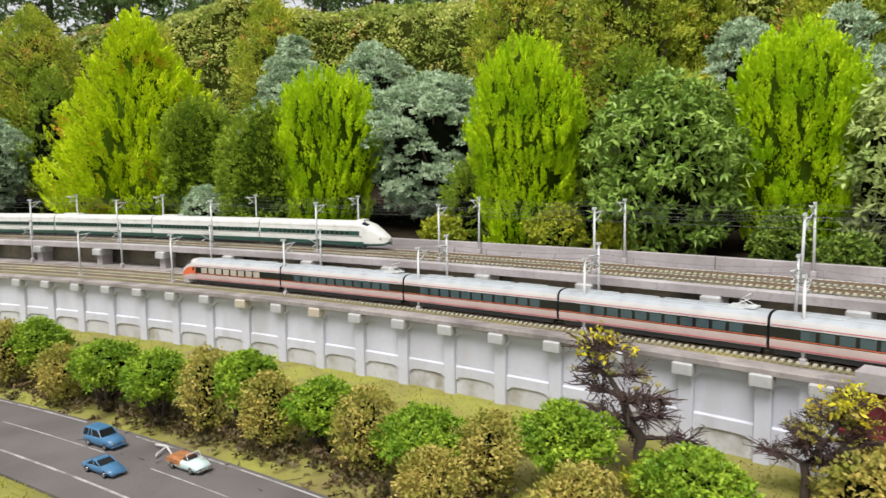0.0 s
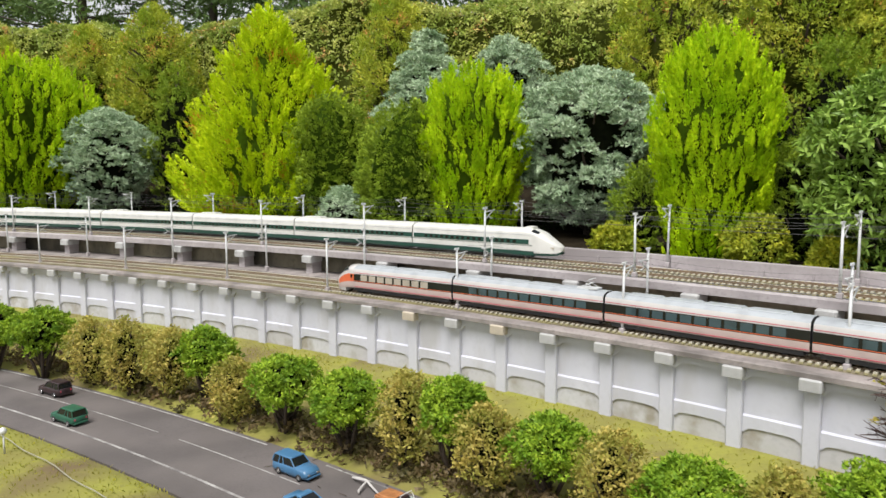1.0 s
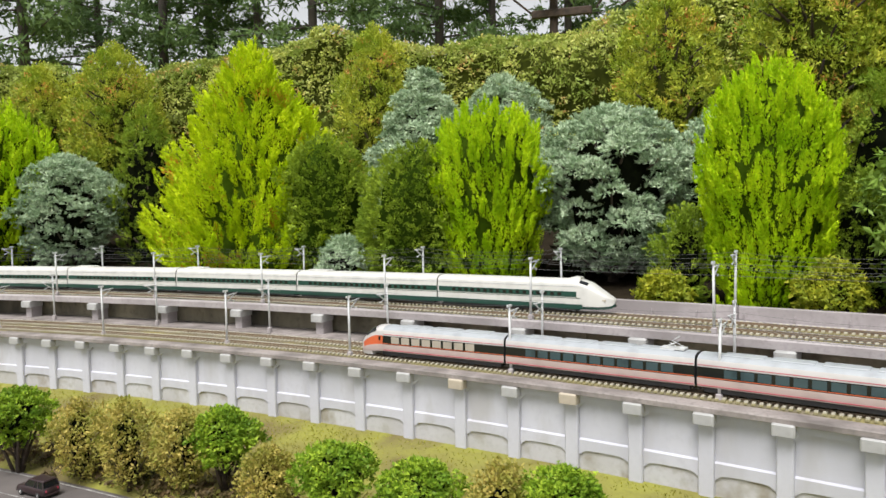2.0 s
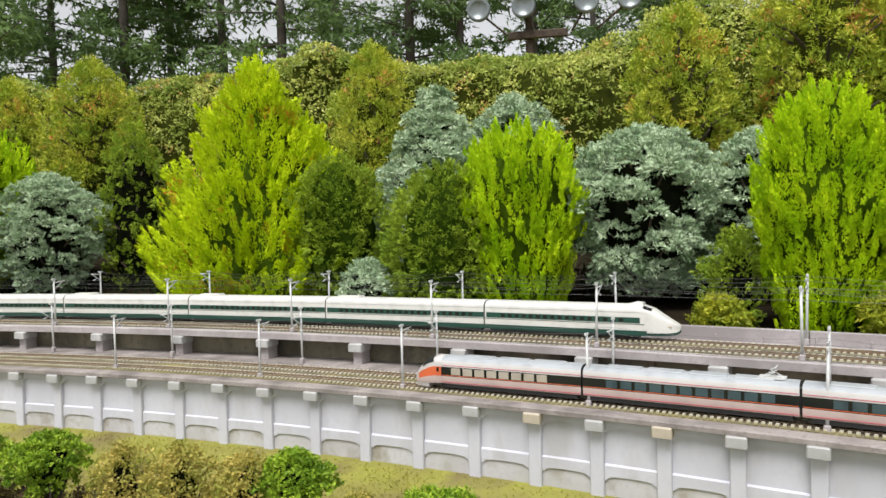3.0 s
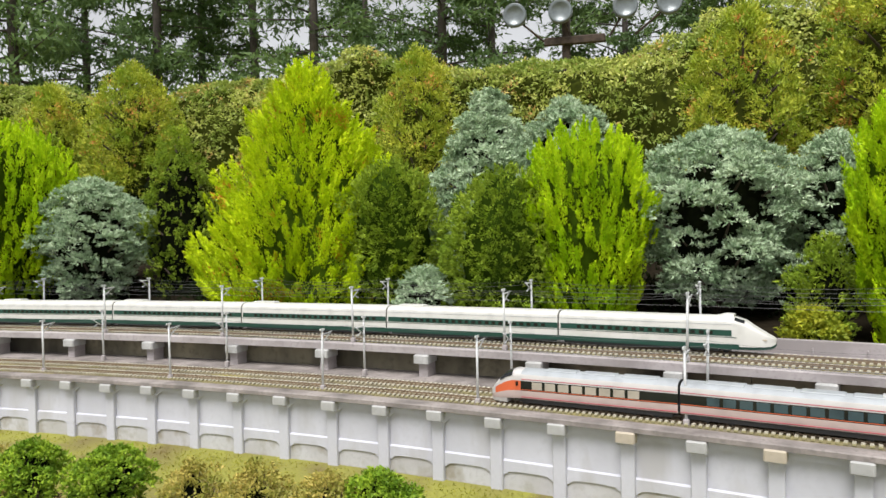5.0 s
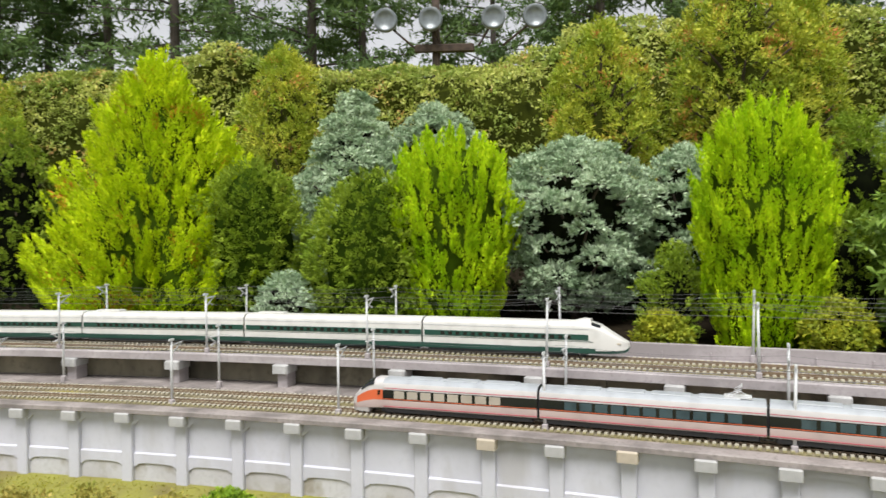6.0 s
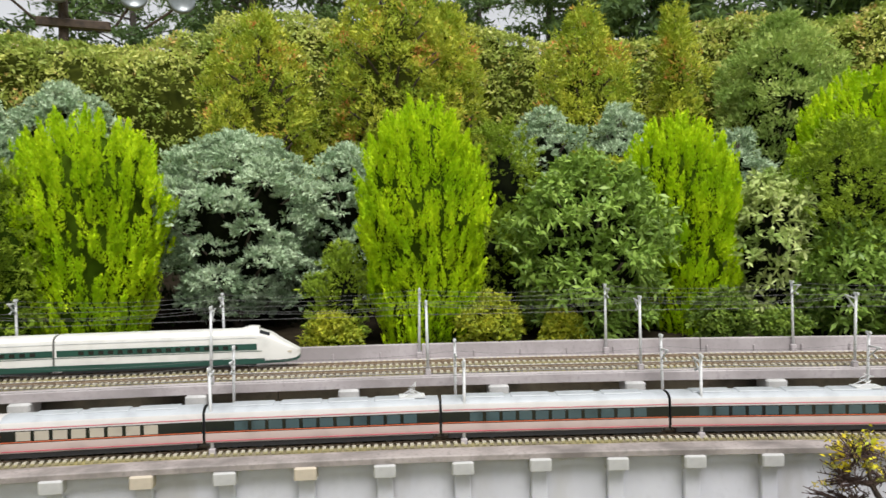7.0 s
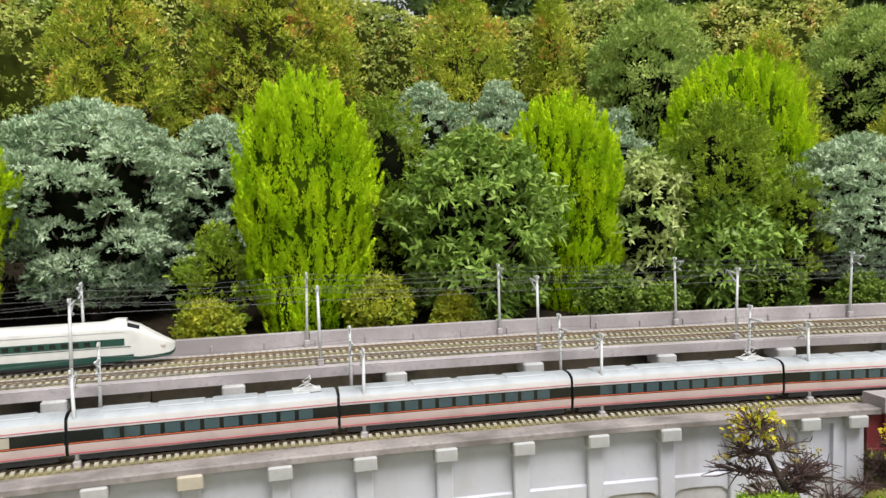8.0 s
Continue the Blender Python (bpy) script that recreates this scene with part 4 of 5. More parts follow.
padded_tree(11.0, 1.3, 0.5, 1.45, 0.92, "dome", "rosette", BROAD, BL, 28, 0.13, 0.8, 0.038, 0.9, name="evergreen_shrub", cat="shrub")
padded_tree(9.35, 1.55, 0.42, 1.55, 0.9, "column", "fine", DEEP, "dark green conifer shrub beside a lime tree", 20, 0.13, 0.8, 0.033, name="shrub", cat="shrub")
padded_tree(8.63, 1.30, 0.26, 1.40, 0.9, "column", "fine", DEEP, "small dark green conifer shrub", 16, 0.10, 0.8, 0.030, name="shrub", cat="shrub")
for s, d, w, zt, mat in ((8.59, 1.08, 0.21, 1.07, YELSH), (9.30, 1.08, 0.30, 1.15, YELSH), (9.62, 1.05, 0.16, 1.05, YELSH), (10.35, 1.13, 0.24, 1.14, LOWG), (10.60, 1.10, 0.18, 1.04, LOWG), (11.17, 1.18, 0.34, 1.15, LOWG), (11.6, 1.15, 0.25, 1.05, LOWG)):
    padded_tree(s, d, w, zt, 0.86, "dome", "small", mat, "low rounded yellow-green shrub behind the parapet" if mat is YELSH else "low dark green shrub behind the parapet", 18, 0.08, 0.8, 0.024, 1.2, name="shrub", cat="shrub")

# olive cypresses with reddish patches, further up the bank
OC = "olive-green cypress tree with rusty brown patches"
for s, d, w, zt in ((5.72, 3.45, 0.90, 3.18), (8.05, 3.35, 1.05, 3.13), (8.88, 3.45, 1.10, 3.55), (3.15, 3.4, 1.15, 3.28), (2.35, 3.4, 0.95, 3.10), (4.45, 3.5, 0.8, 3.0), (10.12, 3.45, 0.90, 3.18), (10.72, 3.5, 0.38, 3.2), (9.25, 3.7, 0.7, 3.3), (1.4, 3.3, 1.0, 3.0), (4.9, 2.9, 0.7, 2.5), (12.0, 3.0, 0.8, 2.7), (12.5, 2.2, 0.7, 2.2), (0.5, 2.6, 1.2, 2.7)):
    padded_tree(s, d, w * 0.9, zt, zt - 1.75, "column", "spray", OLIVE, OC, int(64 * w + 26), 0.145, 1.25, 0.047, 1.15, name="cypress_tree", inner=INNERO, core=0.45)
padded_tree(11.35, 3.4, 0.95, 3.06, 1.3, "dome", "spray", SOFT, "green soft-needled conifer on the bank", 60, 0.19, 0.6, 0.045, 1.4, name="conifer_tree")
padded_tree(12.9, 3.6, 1.2, 3.0, 1.2, "dome", "spray", SOFT, "green soft-needled conifer on the bank", 60, 0.2, 0.6, 0.048, 1.4, name="conifer_tree")


def hedge(name, label, s0, s1, d, zt, zb, mat, kind, gap, size, inner, slope=0.45, seed=0.0):
    """A long uneven bank of leaves along the curve, over an inner sheet coloured dark as the shade behind them."""

    def on_bank(q, u, sink):
        """A point of the bank's face: q metres along, u from foot (0) over the brow (0.8) to the back (1)."""
        top = zt + 0.12 * math.sin(q * 1.7 + seed) + 0.07 * math.sin(q * 4.1)
        a = min(u / 0.8, 1.0)
        back = max(0.0, (u - 0.8) / 0.2)
        bump = 0.16 * noise.noise(Vector((q * 2.2, u * 3.5, seed))) + 0.08 * noise.noise(Vector((q * 6.0, u * 9.0, seed + 4)))
        z = zb + (top - zb) * math.sin(a * math.pi / 2) ** 0.9 - 0.12 * back
        return at(q, d + slope * a * a + 0.35 * back - bump + sink, z + bump * 0.6 - sink * 0.7)

    n = int((s1 - s0) * (zt - zb + 0.35) / gap ** 2)
    P = np.array([tuple(on_bank(q, u, 0.03 * rng.random())) for q, u in zip(rng.uniform(s0, s1, n), rng.uniform(0, 1, n))])
    face = np.array((CX, CY, 0.0)) - P
    face[:, 2] = 0
    N = face / np.linalg.norm(face, axis=1, keepdims=True) + np.array((0, 0, 0.6)) + rng.normal(0, 0.35, (n, 3))
    N /= np.linalg.norm(N, axis=1, keepdims=True)
    t = thing(name, label, "hedge", kind="stuff", data=foliage_mesh(name, mat, tufts(P, N, kind, size), corners_of(kind)))
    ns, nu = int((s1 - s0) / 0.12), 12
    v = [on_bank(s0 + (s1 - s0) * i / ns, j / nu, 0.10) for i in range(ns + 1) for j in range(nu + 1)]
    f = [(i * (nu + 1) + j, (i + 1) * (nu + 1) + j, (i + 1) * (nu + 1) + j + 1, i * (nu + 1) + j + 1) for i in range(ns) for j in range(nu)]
    part("shade_core", mesh_from("shade_core", v, f, inner, True), t)


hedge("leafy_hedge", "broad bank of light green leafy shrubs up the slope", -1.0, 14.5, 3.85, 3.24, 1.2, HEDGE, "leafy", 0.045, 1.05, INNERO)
# two near-black banks added to paint the canopy shade between the trunks
hedge("shade_bank", "near-black leaf bank standing in for the shade under the trees", -1.0, 14.0, 2.7, 1.8, 0.92, SHADE, "spray", 0.085, 1.7, INNER, 0.4, 2.0)
hedge("shade_bank", "near-black leaf bank added as shade close behind the parapet", -1.0, 14.0, 1.95, 1.22, 0.84, SHADE, "spray", 0.075, 1.4, INNER, 0.3, 5.0)

# tall thin conifers far behind, against the white sky


def far_tree(az, dist, h, seed, dense=1.0):
    x, y = -1.5 + dist * math.sin(radians(az)), 1.4 + dist * math.cos(radians(az))
    zg = 2.0
    t = thing("tall_conifer", "tall dark thin conifer with sparse drooping branches far behind", "tree", "far conifers", m=pose(x, y, zg, 0, 0, seed * 77))
    part("trunk", Mesh().tube([(0, 0, -0.8), (0.08, 0.05, h * 0.5), (0.05, 0, h)], [0.13, 0.09, 0.03], 8).make("trunk", FARBARK, True), t)
    V, L = [], Mesh()
    n = int(46 * dense)
    for i in range(n):
        u = 0.03 + 0.97 * (i + rng.random()) / n
        a = rng.uniform(0, math.tau)
        ln = (1.0 + 1.5 * (1 - u)) * rng.uniform(0.6, 1.15)
        z = h * u
        e = np.array((math.cos(a) * ln, math.sin(a) * ln, z + 0.25 * ln * rng.uniform(-0.6, 0.9)))
        L.tube([(0.06, 0.03, z), tuple(e)], [0.028, 0.008], 4)
        m = int(15 * dense * rng.uniform(0.6, 1.3))
        f = rng.uniform(0.25, 1.05, (m, 1))
        P = np.array((0.06, 0.03, z)) * (1 - f) + e * f + rng.normal(size=(m, 3)) * np.array((0.22, 0.22, 0.10))
        V.append(tufts(P, np.tile((math.cos(a), math.sin(a), 0), (m, 1)), "far", 1.0))
    tagged(part("limb", L.make("limb", FARBARK, True), t), kind="stuff")
    part("crown", foliage_mesh("crown", FARLEAF, V, 3), t)


az = -44.0
k = 0
while az < 92:
    near = az > 44
    far_tree(az + rng.uniform(-1.2, 1.2), rng.uniform(13.0, 15.5) if near else rng.uniform(15, 21), rng.uniform(7.5, 10.5), k, 1.6 if near else 1.25)
    az += rng.uniform(3.6, 5.6) * (0.9 if near else 1.0)
    k += 1

# floodlights on a crossbar
K = 0.74
fl = thing("floodlight_mast", "four round grey floodlights on a dark crossbar mast", "floodlight", m=pose(-1.7 + K * 3.4, 1.45 + K * 16.75, 1.46, 0, 0, -14))
part("mast", Mesh().tube([(-0.45 * K, 0.35 * K, 0.3), (-0.45 * K, 0.35 * K, 7.1 * K)], [0.08, 0.07], 10).make("mast", BARK, True), fl)
part("crossbar", Mesh().box(-0.95 * K, 0.45 * K, 0.15 * K, 0.32 * K, 4.33 * K, 4.5 * K, 0.02).make("crossbar", BARK), fl)
for x in (-1.60, -0.55, 0.90, 1.85):
    M = Mesh().loft([[(K * (x + r * math.cos(i * math.tau / 20)), K * y, K * (5.02 + r * math.sin(i * math.tau / 20))) for i in range(20)] for y, r in ((-0.05, 0.20), (-0.12, 0.27), (0.0, 0.28), (0.16, 0.20), (0.26, 0.10))])
    part("lamp_head", M.make("lamp_head", LAMPG, True), fl)
    part("lamp_arm", Mesh().tube([(x * K, 0.2 * K, 5.0 * K), (x * 0.6 * K, 0.3 * K, 4.45 * K)], [0.02, 0.02], 6).make("lamp_arm", BARK), fl)

# ---------------------------------------------------------------- shrubs along the road
FR = "small bright green clipped shrub on bare branching stems"
BZ = "bronze-green loose leafy shrub beside the road"
for s, d, w, h, fresh in ((5.1, -0.95, 0.34, 0.34, 1), (5.55, -0.9, 0.3, 0.32, 0), (5.95, -0.96, 0.3, 0.36, 1), (6.34, -0.92, 0.34, 0.36, 1), (6.72, -0.88, 0.26, 0.33, 0), (7.02, -0.88, 0.27, 0.36, 0), (7.26, -0.80, 0.28, 0.31, 0), (7.42, -0.74, 0.27, 0.32, 1), (7.78, -0.86, 0.20, 0.26, 0), (8.07, -0.82, 0.32, 0.30, 1), (8.44, -0.82, 0.30, 0.30, 1), (8.72, -0.80, 0.24, 0.34, 0), (8.90, -0.74, 0.22, 0.33, 1), (9.08, -0.78, 0.25, 0.28, 0), (9.27, -0.70, 0.27, 0.26, 1), (9.52, -0.73, 0.28, 0.28, 0), (9.76, -0.70, 0.31, 0.24, 1), (9.98, -0.64, 0.24, 0.25, 0), (10.18, -0.52, 0.30, 0.27, 1), (10.60, -0.52, 0.32, 0.22, 1), (9.92, -0.86, 0.24, 0.20, 0), (10.35, -0.72, 0.26, 0.20, 0)):
    zg = ground_z(s, d)
    if fresh:
        t = padded_tree(s, d, w * 0.92, zg + h, zg + h * 0.40, "dome", "small", FRESH, FR, 26, 0.062, 0.58, 0.0185, 0.80, name="shrub", cat="shrub", limbs=True, trunk_r=0.012, core=0.5)
        M = Mesh()
        for j in range(5):
            a = j * 1.9 + s
            M.tube([(0.012 * math.cos(a), 0.012 * math.sin(a), -0.01), (0.045 * math.cos(a), 0.045 * math.sin(a), h * 0.25), (w * 0.28 * math.cos(a), w * 0.28 * math.sin(a), h * 0.55)], [0.009, 0.007, 0.004], 5)
        part("stem", M.make("stem", BARK, True), t)
    else:
        padded_tree(s, d, w * 0.88, zg + h, zg + 0.03, "dome", "loose", BRONZE, BZ, 40, 0.044, 1.0, 0.0200, 0.66, name="shrub", cat="shrub", trunk_r=0.010, core=0.35)
# low dark growth and litter at the shrubs' feet
V = []
n = 1500
P = np.array([at(s, d, ground_z(s, d) + z) for s, d, z in zip(rng.uniform(5, 10.8, n), np.clip(rng.normal(-0.79, 0.06, n), -0.90, -0.6), rng.uniform(0.0, 0.05, n))])
V.append(tufts(P, unit(n) * (1, 1, 0.3), "small", 1.1))
thing("ground_cover", "low dark brown ground cover under the roadside shrubs", "ground cover", kind="stuff", data=foliage_mesh("ground_cover", LITTER, V, corners_of("small")))
# grass
n = 38000
ss, dd = rng.uniform(3.5, 11.2, n), rng.uniform(-0.80, -0.025, n)
n2 = 16000
ss = np.concatenate([ss, rng.uniform(5.5, 10, n2)])
dd = np.concatenate([dd, rng.uniform(-2.1, -1.41, n2)])
P = np.array([at(s, d, ground_z(s, d) - 0.002) for s, d in zip(ss, dd)])
D = unit(len(P)) + np.array((0, 0, 0.35))
thing("grass", "short mossy yellow-green grass", "grass", kind="stuff", data=foliage_mesh("grass", GRASS, [blades(P, D, 0.015, 0.0046, N=np.array((0, 0, 1.2)))]))


def bonsai(s, d, h, label, mirror=1, yellow=70, seed=3, dense=1.0):
    zg = ground_z(s, d)
    t = thing("maple_tree", label, "tree", m=put(s, d, zg))
    k = h / 0.50
    tr = [(0, 0, -0.02), (0.004, 0, 0.05), (0.002, 0, 0.11), (0.012, 0, 0.16), (-0.03, 0, 0.21), (-0.06, 0.01, 0.27), (-0.10, 0, 0.34), (-0.12, 0, 0.42)]
    tr = [(x * k * mirror, y * k, z * k) for x, y, z in tr]
    part("trunk", Mesh().tube(tr, [0.024 * k, 0.019 * k, 0.018 * k, 0.019 * k, 0.014 * k, 0.011 * k, 0.008 * k, 0.004 * k], 8).make("trunk", BARK, True), t)
    r = random.Random(seed)
    L, tips = Mesh(), []

    def twig_pad(p, v, ln, rad):
        """A limb that ends in a flat mass of short crooked twigs."""
        q = p + v * ln
        mid = p + v * ln * 0.5 + Vector((r.uniform(-1, 1), r.uniform(-1, 1), r.uniform(-0.3, 0.8))) * ln * 0.14
        L.tube([p, mid, q], [rad, rad * 0.8, rad * 0.5], 6)
        for _ in range(int(46 * dense)):
            o = p + (q - p) * r.uniform(0.35, 1.05)
            w = Vector((r.gauss(0, 1), r.gauss(0, 1), r.gauss(0.15, 0.55)))
            w = (w.normalized() + v * 0.3) * r.uniform(0.035, 0.085) * k
            e = o + w
            m = o + w * 0.55 + Vector((r.uniform(-1, 1), r.uniform(-1, 1), r.uniform(-1, 1))) * 0.009 * k
            L.tube([o, m, e], [0.0026 * k, 0.0022 * k, 0.0011 * k], 4)
            for _ in range(2):
                g = m + (e - m) * r.random()
                x = Vector((r.gauss(0, 1), r.gauss(0, 1), r.gauss(0.2, 0.7))).normalized() * r.uniform(0.012, 0.03) * k
                L.tube([g, g + x], [0.0015 * k, 0.0008 * k], 3)
                tips.append(g + x)

    for z, a, ln in ((3, 0.1, 0.15), (3, 2.6, 0.09), (4, 3.3, 0.10), (4, 0.7, 0.09), (5, 3.0, 0.13), (5, 5.4, 0.08), (5, 0.2, 0.12), (6, 2.8, 0.07), (6, 0.4, 0.08), (7, 1.5, 0.03), (7, 3.6, 0.04)):
        v = Vector((math.cos(a) * mirror, math.sin(a) * 0.8, 0.16)).normalized()
        twig_pad(Vector(tr[z]), v, ln * k, 0.0075 * k)
    part("limb", L.make("limb", TWIG), t)
    pick = list(tips)
    r.shuffle(pick)
    pick.sort(key=lambda p: -p.z + r.uniform(-0.25, 0.25))
    P = np.array([tuple(p) for p in pick[:yellow]])
    part("leaves", foliage_mesh("leaves", YELLOW, [tufts(P, unit(len(P)), "loose", 0.8)]), t, None, "sparse yellow autumn leaves")
    P = np.array([tuple(p) for p in pick[yellow:yellow + int(45 * dense ** 2)]])
    part("dry_leaves", foliage_mesh("dry_leaves", BRONZE, tufts(P, unit(len(P)), "small", 0.7), corners_of("small")), t)


bonsai(10.35, -0.36, 0.49, "gnarled purple-twigged maple with a few yellow leaves", 1, 28, 3)
bonsai(10.80, -0.20, 0.37, "bushy brown-twigged maple with scattered yellow leaves", -1, 45, 11, 1.6)
padded_tree(10.45, -0.42, 0.20, 0.50, 0.38, "dome", "loose", YELSH, "low yellow-green plant at the foot of a maple", 10, 0.06, 0.8, 0.026, 1.0, name="shrub", cat="shrub", trunk_r=0.006)
padded_tree(11.0, -0.25, 0.30, 0.58, 0.38, "dome", "loose", BRONZE, "brownish leafy plant beside the bridge", 16, 0.08, 0.8, 0.026, 1.0, name="shrub", cat="shrub", trunk_r=0.006)

# ---------------------------------------------------------------- model cars on the road


def wheel(t, x, y, r=0.0125):
    w = part("wheel", Mesh().loft([[(x + q * math.cos(k * math.tau / 16), y + dy, r + q * math.sin(k * math.tau / 16)) for k in range(16)] for dy, q in ((-0.004, r * 0.88), (-0.003, r), (0.003, r), (0.004, r * 0.88))]).make("wheel", RUBBER, True), t)
    sg = 1 if y > 0 else -1
    part("hubcap", Mesh().loft([[(x + q * math.cos(k * math.tau / 12), y + sg * dy, r + q * math.sin(k * math.tau / 12)) for k in range(12)][::sg] for dy, q in ((0.003, r * 0.6), (0.0048, r * 0.5))]).make("hubcap", CHROME), w)


def model_car(s, d, turn, mat, label, style):
    """A model car, nose towards +x. Stations (x, half width, bottom, top)."""
    t = thing("model_car", label, "model car", "model cars", m=put(s, d, Z_ROAD + 0.0005, turn))
    L, W = (0.172, 0.034) if style != "suv" else (0.178, 0.0365)
    belt = {"suv": 0.043, "coupe": 0.034, "pickup": 0.038}[style]
    top = {"suv": 0.070, "coupe": 0.051, "pickup": 0.062}[style]
    h = L / 2

    def ring(x, w, zb, zt):
        return [(x, -w * 0.9, zb), (x, w * 0.9, zb), (x, w, zb + 0.008), (x, w, zt - 0.007), (x, w * 0.9, zt), (x, -w * 0.9, zt), (x, -w, zt - 0.007), (x, -w, zb + 0.008)]

    hood = belt - (0.004 if style != "coupe" else 0.007)
    rear = belt if style != "coupe" else belt - 0.003
    part("body", Mesh().loft([ring(-h, W * 0.86, 0.014, rear - 0.004), ring(-h + 0.008, W * 0.97, 0.010, rear), ring(-h * 0.3, W, 0.009, belt), ring(h * 0.34, W, 0.009, belt), ring(h * 0.4, W, 0.009, belt - 0.001), ring(h - 0.018, W * 0.97, 0.010, hood), ring(h - 0.003, W * 0.86, 0.012, hood - 0.007), ring(h, W * 0.78, 0.014, hood - 0.014)]).make("body", mat, True), t)
    x0, x1 = {"suv": (-h + 0.004, h * 0.36), "coupe": (-h * 0.62, h * 0.36), "pickup": (h * 0.02, h * 0.42)}[style]
    r0, r1 = {"suv": (x0 + 0.008, x1 - 0.026), "coupe": (x0 + 0.03, x1 - 0.034), "pickup": (x0 + 0.008, x1 - 0.016)}[style]

    def house(k, z0, z1, e=0.0):
        M = Mesh()
        a = [(x0 - e, -W * 0.93 * k), (x1 + e, -W * 0.93 * k), (x1 + e, W * 0.93 * k), (x0 - e, W * 0.93 * k)]
        b = [(r0, -W * 0.78 * k), (r1, -W * 0.78 * k), (r1, W * 0.78 * k), (r0, W * 0.78 * k)]
        return M.loft([[(x, y, z0) for x, y in a], [(x, y, z1) for x, y in b]])

    if style != "pickup":
        part("window", house(1.0, belt - 0.003, top - 0.003).make("window", GLASS), t)
    part("roof", Mesh().box(r0 - 0.002, r1 + 0.002, -W * 0.80, W * 0.80, top - 0.005, top, 0.003).make("roof", mat), t) if style != "pickup" else None
    if style != "pickup":
        for sg in (-1, 1):
            for a, b in ((x0, r0), (x1, r1), ((x0 + x1) / 2, (r0 + r1) / 2)) + (((x0 * 0.6 + r0 * 0.4 + 0.03, r0 + 0.028),) if style == "suv" else ()):
                part("pillar", Mesh().tube([(a, sg * W * 0.935, belt - 0.002), (b, sg * W * 0.785, top - 0.003)], [0.0022, 0.0022], 5).make("pillar", mat), t)
    else:
        P = Mesh()
        P.tube([(x1, -W * 0.8, belt), (x1 - 0.012, -W * 0.75, top), (x1 - 0.012, W * 0.75, top), (x1, W * 0.8, belt)], [0.0018] * 4, 5)
        part("windscreen_frame", P.make("windscreen_frame", TRAIN_WHITE), t)
        part("seat", Mesh().box(x0 - 0.002, x0 + 0.02, -W * 0.7, W * 0.7, belt - 0.006, belt + 0.010, 0.003).make("seat", CAR_DARK), t)
        part("wood_side", Mesh().box(-h + 0.006, x0 - 0.004, -W * 1.02, W * 1.02, 0.020, belt + 0.002, 0.002).make("wood_side", WOOD), t, None, "brown wood side panel")
        part("load", Mesh().box(-h + 0.012, x0 - 0.010, -W * 0.85, W * 0.85, belt, belt + 0.006, 0.002).make("load", WOOD), t)
    for sg in (-1, 1):
        part("headlight", Mesh().box(h - 0.006, h + 0.0005, sg * W * 0.55 - 0.006, sg * W * 0.55 + 0.006, hood - 0.018, hood - 0.011, 0.001).make("headlight", CHROME), t)
        part("tail_light", Mesh().box(-h - 0.0006, -h + 0.004, sg * W * 0.68 - 0.004, sg * W * 0.68 + 0.004, rear - 0.016, rear - 0.007, 0.001).make("tail_light", TRAIN_RED), t)
    part("bumper", Mesh().box(h - 0.004, h + 0.003, -W * 0.84, W * 0.84, 0.012, 0.018, 0.002).make("bumper", CHROME if style == "pickup" else mat), t)
    part("bumper", Mesh().box(-h - 0.003, -h + 0.004, -W * 0.84, W * 0.84, 0.012, 0.018, 0.002).make("bumper", CHROME if style == "pickup" else mat), t)
    for x in (-h * 0.58, h * 0.60):
        for y in (-W * 0.93, W * 0.93):
            wheel(t, x, y)


model_car(8.42, -1.055, 0, CAR_BLUE, "blue model station wagon on the asphalt road", "suv")
model_car(8.67, -1.205, 0, CAR_BLUE, "small bright blue model coupe on the road", "coupe")
model_car(8.92, -1.03, 0, CAR_PALE, "pale aqua open model car with wooden sides", "pickup")
model_car(7.14, -1.235, 180, CAR_GREEN, "dark green model station wagon on the road", "suv")
model_car(6.68, -1.05, 180, CAR_DARK, "dark maroon model car by the roadside shrubs", "suv")

# fallen pale branch behind the open car
fb = thing("fallen_branch", "pale fallen stick lying on the road", "branch", m=put(8.70, -0.99, 0.35))
part("stick", Mesh().tube([(-0.07, 0.02, 0.006), (-0.03, 0.012, 0.014), (0.0, 0.016, 0.016), (0.05, -0.004, 0.010), (0.09, -0.02, 0.008)], [0.004, 0.005, 0.004, 0.004, 0.003], 6).make("stick", STEM), fb)
part("twig", Mesh().tube([(0.0, 0.016, 0.014), (0.02, -0.04, 0.006), (0.03, -0.05, 0.005)], [0.003, 0.005, 0.003], 6).make("twig", STEM), fb)
# twigs and litter on the road
M = Mesh()
r = random.Random(5)
for i in range(60):
    s, d = r.uniform(8.3, 10.4), r.uniform(-1.08, -0.86)
    a = r.uniform(0, math.tau)
    l = r.uniform(0.01, 0.06)
    p = at(s, d, 0.349 if d < -0.92 else 0.36)
    M.tube([p, p + Vector((math.cos(a) * l, math.sin(a) * l, r.uniform(0, 0.01)))], [0.0016, 0.0009], 4)
thing("twig_litter", "dry brown twigs scattered at the road edge", "litter", kind="stuff", data=M.make("twig_litter", BARK))
thing("cable", "thin dark cable lying across the road", "cable", data=Mesh().tube([at(9.12 + 0.16 * u, -1.19 + 0.05 * u + 0.012 * math.sin(u * 5), 0.3475) for u in (0, 0.2, 0.4, 0.6, 0.8, 1)], [0.0018] * 6, 5).make("cable", WIRE))

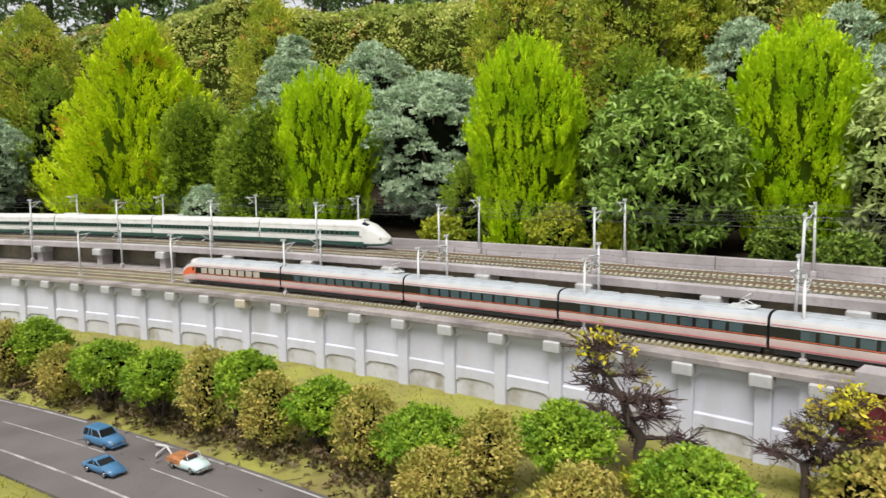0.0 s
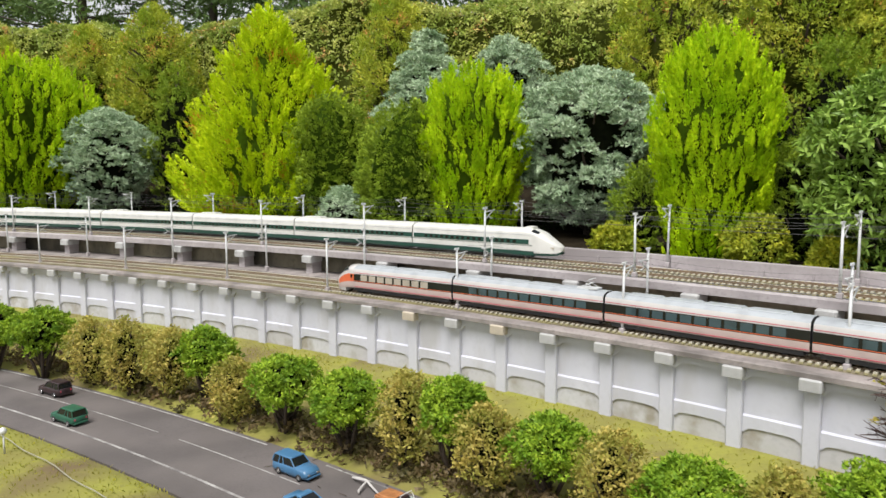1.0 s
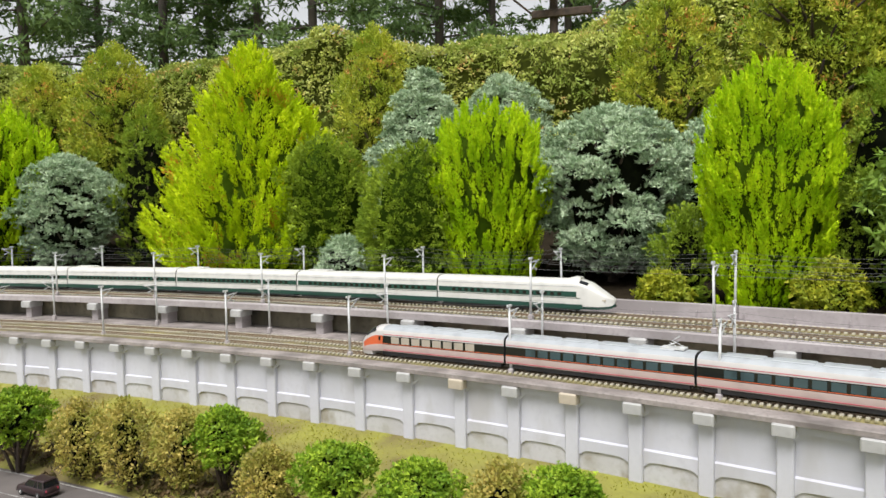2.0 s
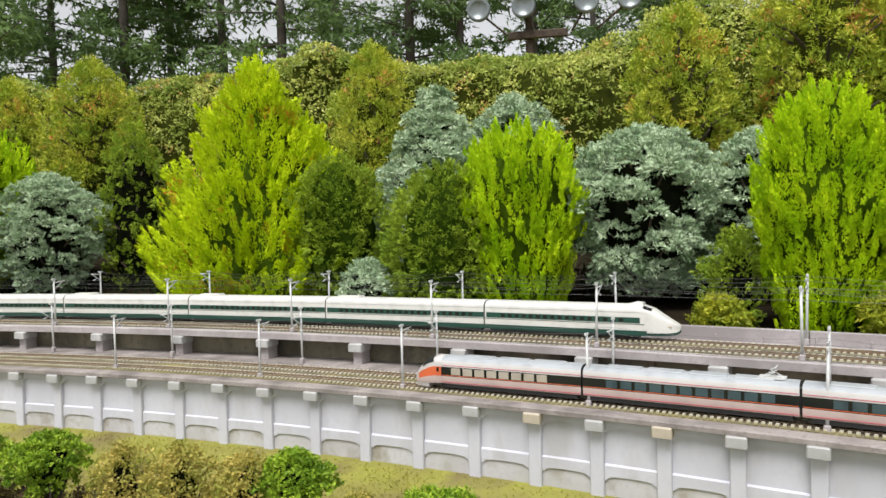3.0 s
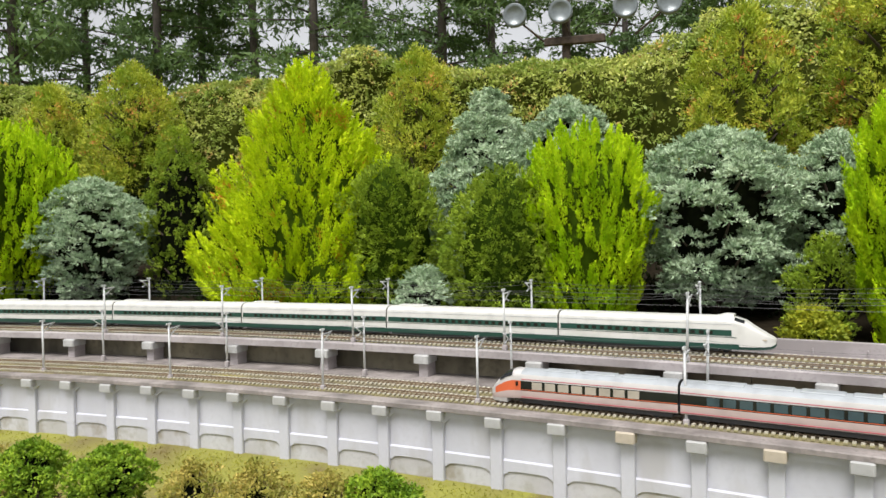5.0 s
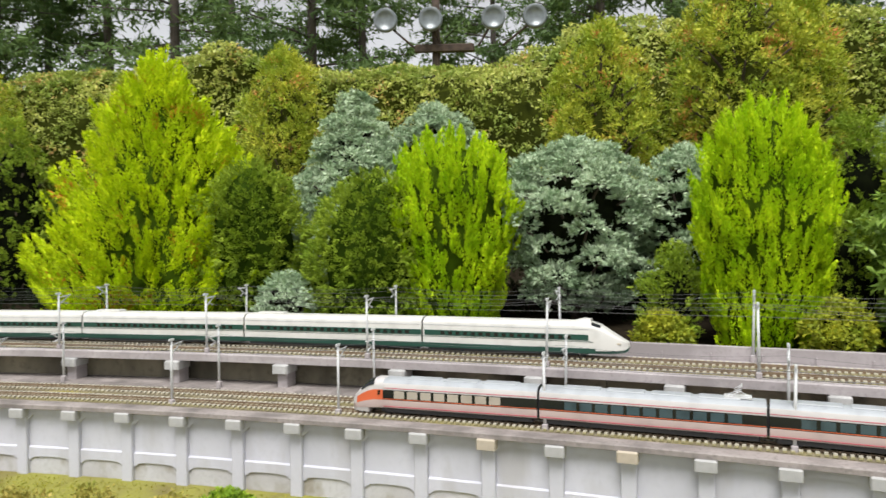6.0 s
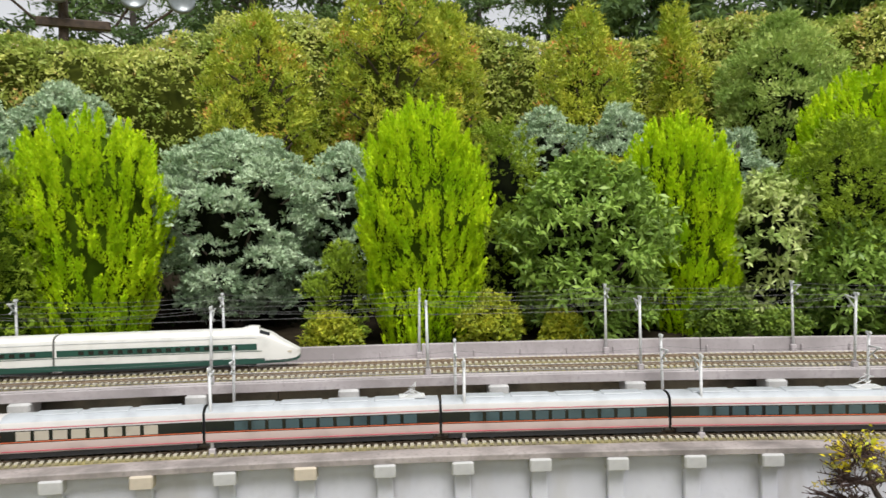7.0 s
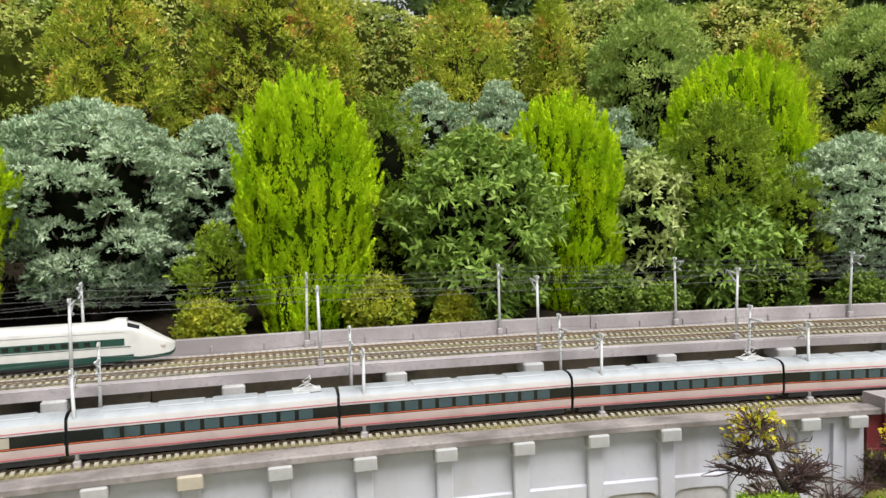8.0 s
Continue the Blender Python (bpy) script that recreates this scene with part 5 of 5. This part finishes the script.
lp = thing("lamp_post", "small pale model lamp post on the lawn", "lamp post", m=put(7.315, -1.571, 0.355))
part("post", Mesh().tube([(0, 0, 0), (0, 0, 0.075)], [0.004, 0.003], 8).make("post", POLE, True), lp)
part("lamp_head", Mesh().loft([[(q * math.cos(k * math.tau / 12), q * math.sin(k * math.tau / 12), z) for k in range(12)] for q, z in ((0.004, 0.072), (0.012, 0.080), (0.014, 0.090), (0.008, 0.099), (0.002, 0.102))]).make("lamp_head", POLE, True), lp)
thing("garden_hose", "thin pale hose lying across the lawn", "hose", data=Mesh().tube([at(7.05 + 1.2 * u, -1.50 - 0.09 * u + 0.006 * math.sin(u * 17), 0.368) for u in [i / 14 for i in range(15)]], [0.0020] * 15, 6).make("garden_hose", HOSE))
thing("cable", "thin dark cable along the viaduct edge", "cable", data=Mesh().tube([at(5.0 + 0.08 * i, 0.446 + 0.006 * math.sin(i * 1.3), 0.908 + 0.002 * math.sin(i * 0.7)) for i in range(76)], [0.0016] * 76, 5).make("cable", WIRE))
for s, z in ((9.703, 0.785), (10.259, 0.785), (10.753, 0.79)):
    t = thing("wall_ring", "small dark metal ring on the stained concrete wall", "ring", "wall rings", m=put(s, 0.517, z))
    part("hoop", Mesh().tube([(0.014 * math.cos(k * math.tau / 14), 0, 0.016 * math.sin(k * math.tau / 14)) for k in range(15)], [0.0016] * 15, 5).make("hoop", WIRE), t)
    part("eye", Mesh().box(-0.003, 0.003, -0.003, 0.003, 0.012, 0.020, 0.001).make("eye", WIRE), t)

# ---------------------------------------------------------------- sleepers: single pieces where the camera passes, the rest joined
base_v = np.array([v.co[:] for v in SLEEP.vertices])
base_f = [tuple(p.vertices) for p in SLEEP.polygons]
for (t, d, z) in track_things:
    lo, hi = (5.6, 10.9) if d < 0.2 or 0.4 < d < 0.6 else (7.0, 10.9)
    n = int((S1 - S0) / PITCH)
    vs, fs = [], []
    done = 0
    for i in range(n):
        s = S0 + (i + 0.5) * PITCH
        jit = 0.0012 * math.sin(i * 12.9898)
        m = put(s + jit, d, z, 1.5 * math.sin(i * 7.1))
        if lo < s < hi and done < 290:
            part("sleeper", SLEEP, t, m)
            done += 1
        else:
            q = np.array(m)
            off = len(vs)
            vs += (base_v @ q[:3, :3].T + q[:3, 3]).tolist()
            fs += [tuple(k + off for k in f) for f in base_f]
    rest = mesh_from("sleepers", vs, fs, SLEEPER)
    rest.materials.append(CHAIR)
    rest.polygons.foreach_set("material_index", ([0] * 6 + [1] * 12) * (len(fs) // 18))
    tagged(part("sleepers", rest, t), kind="stuff")
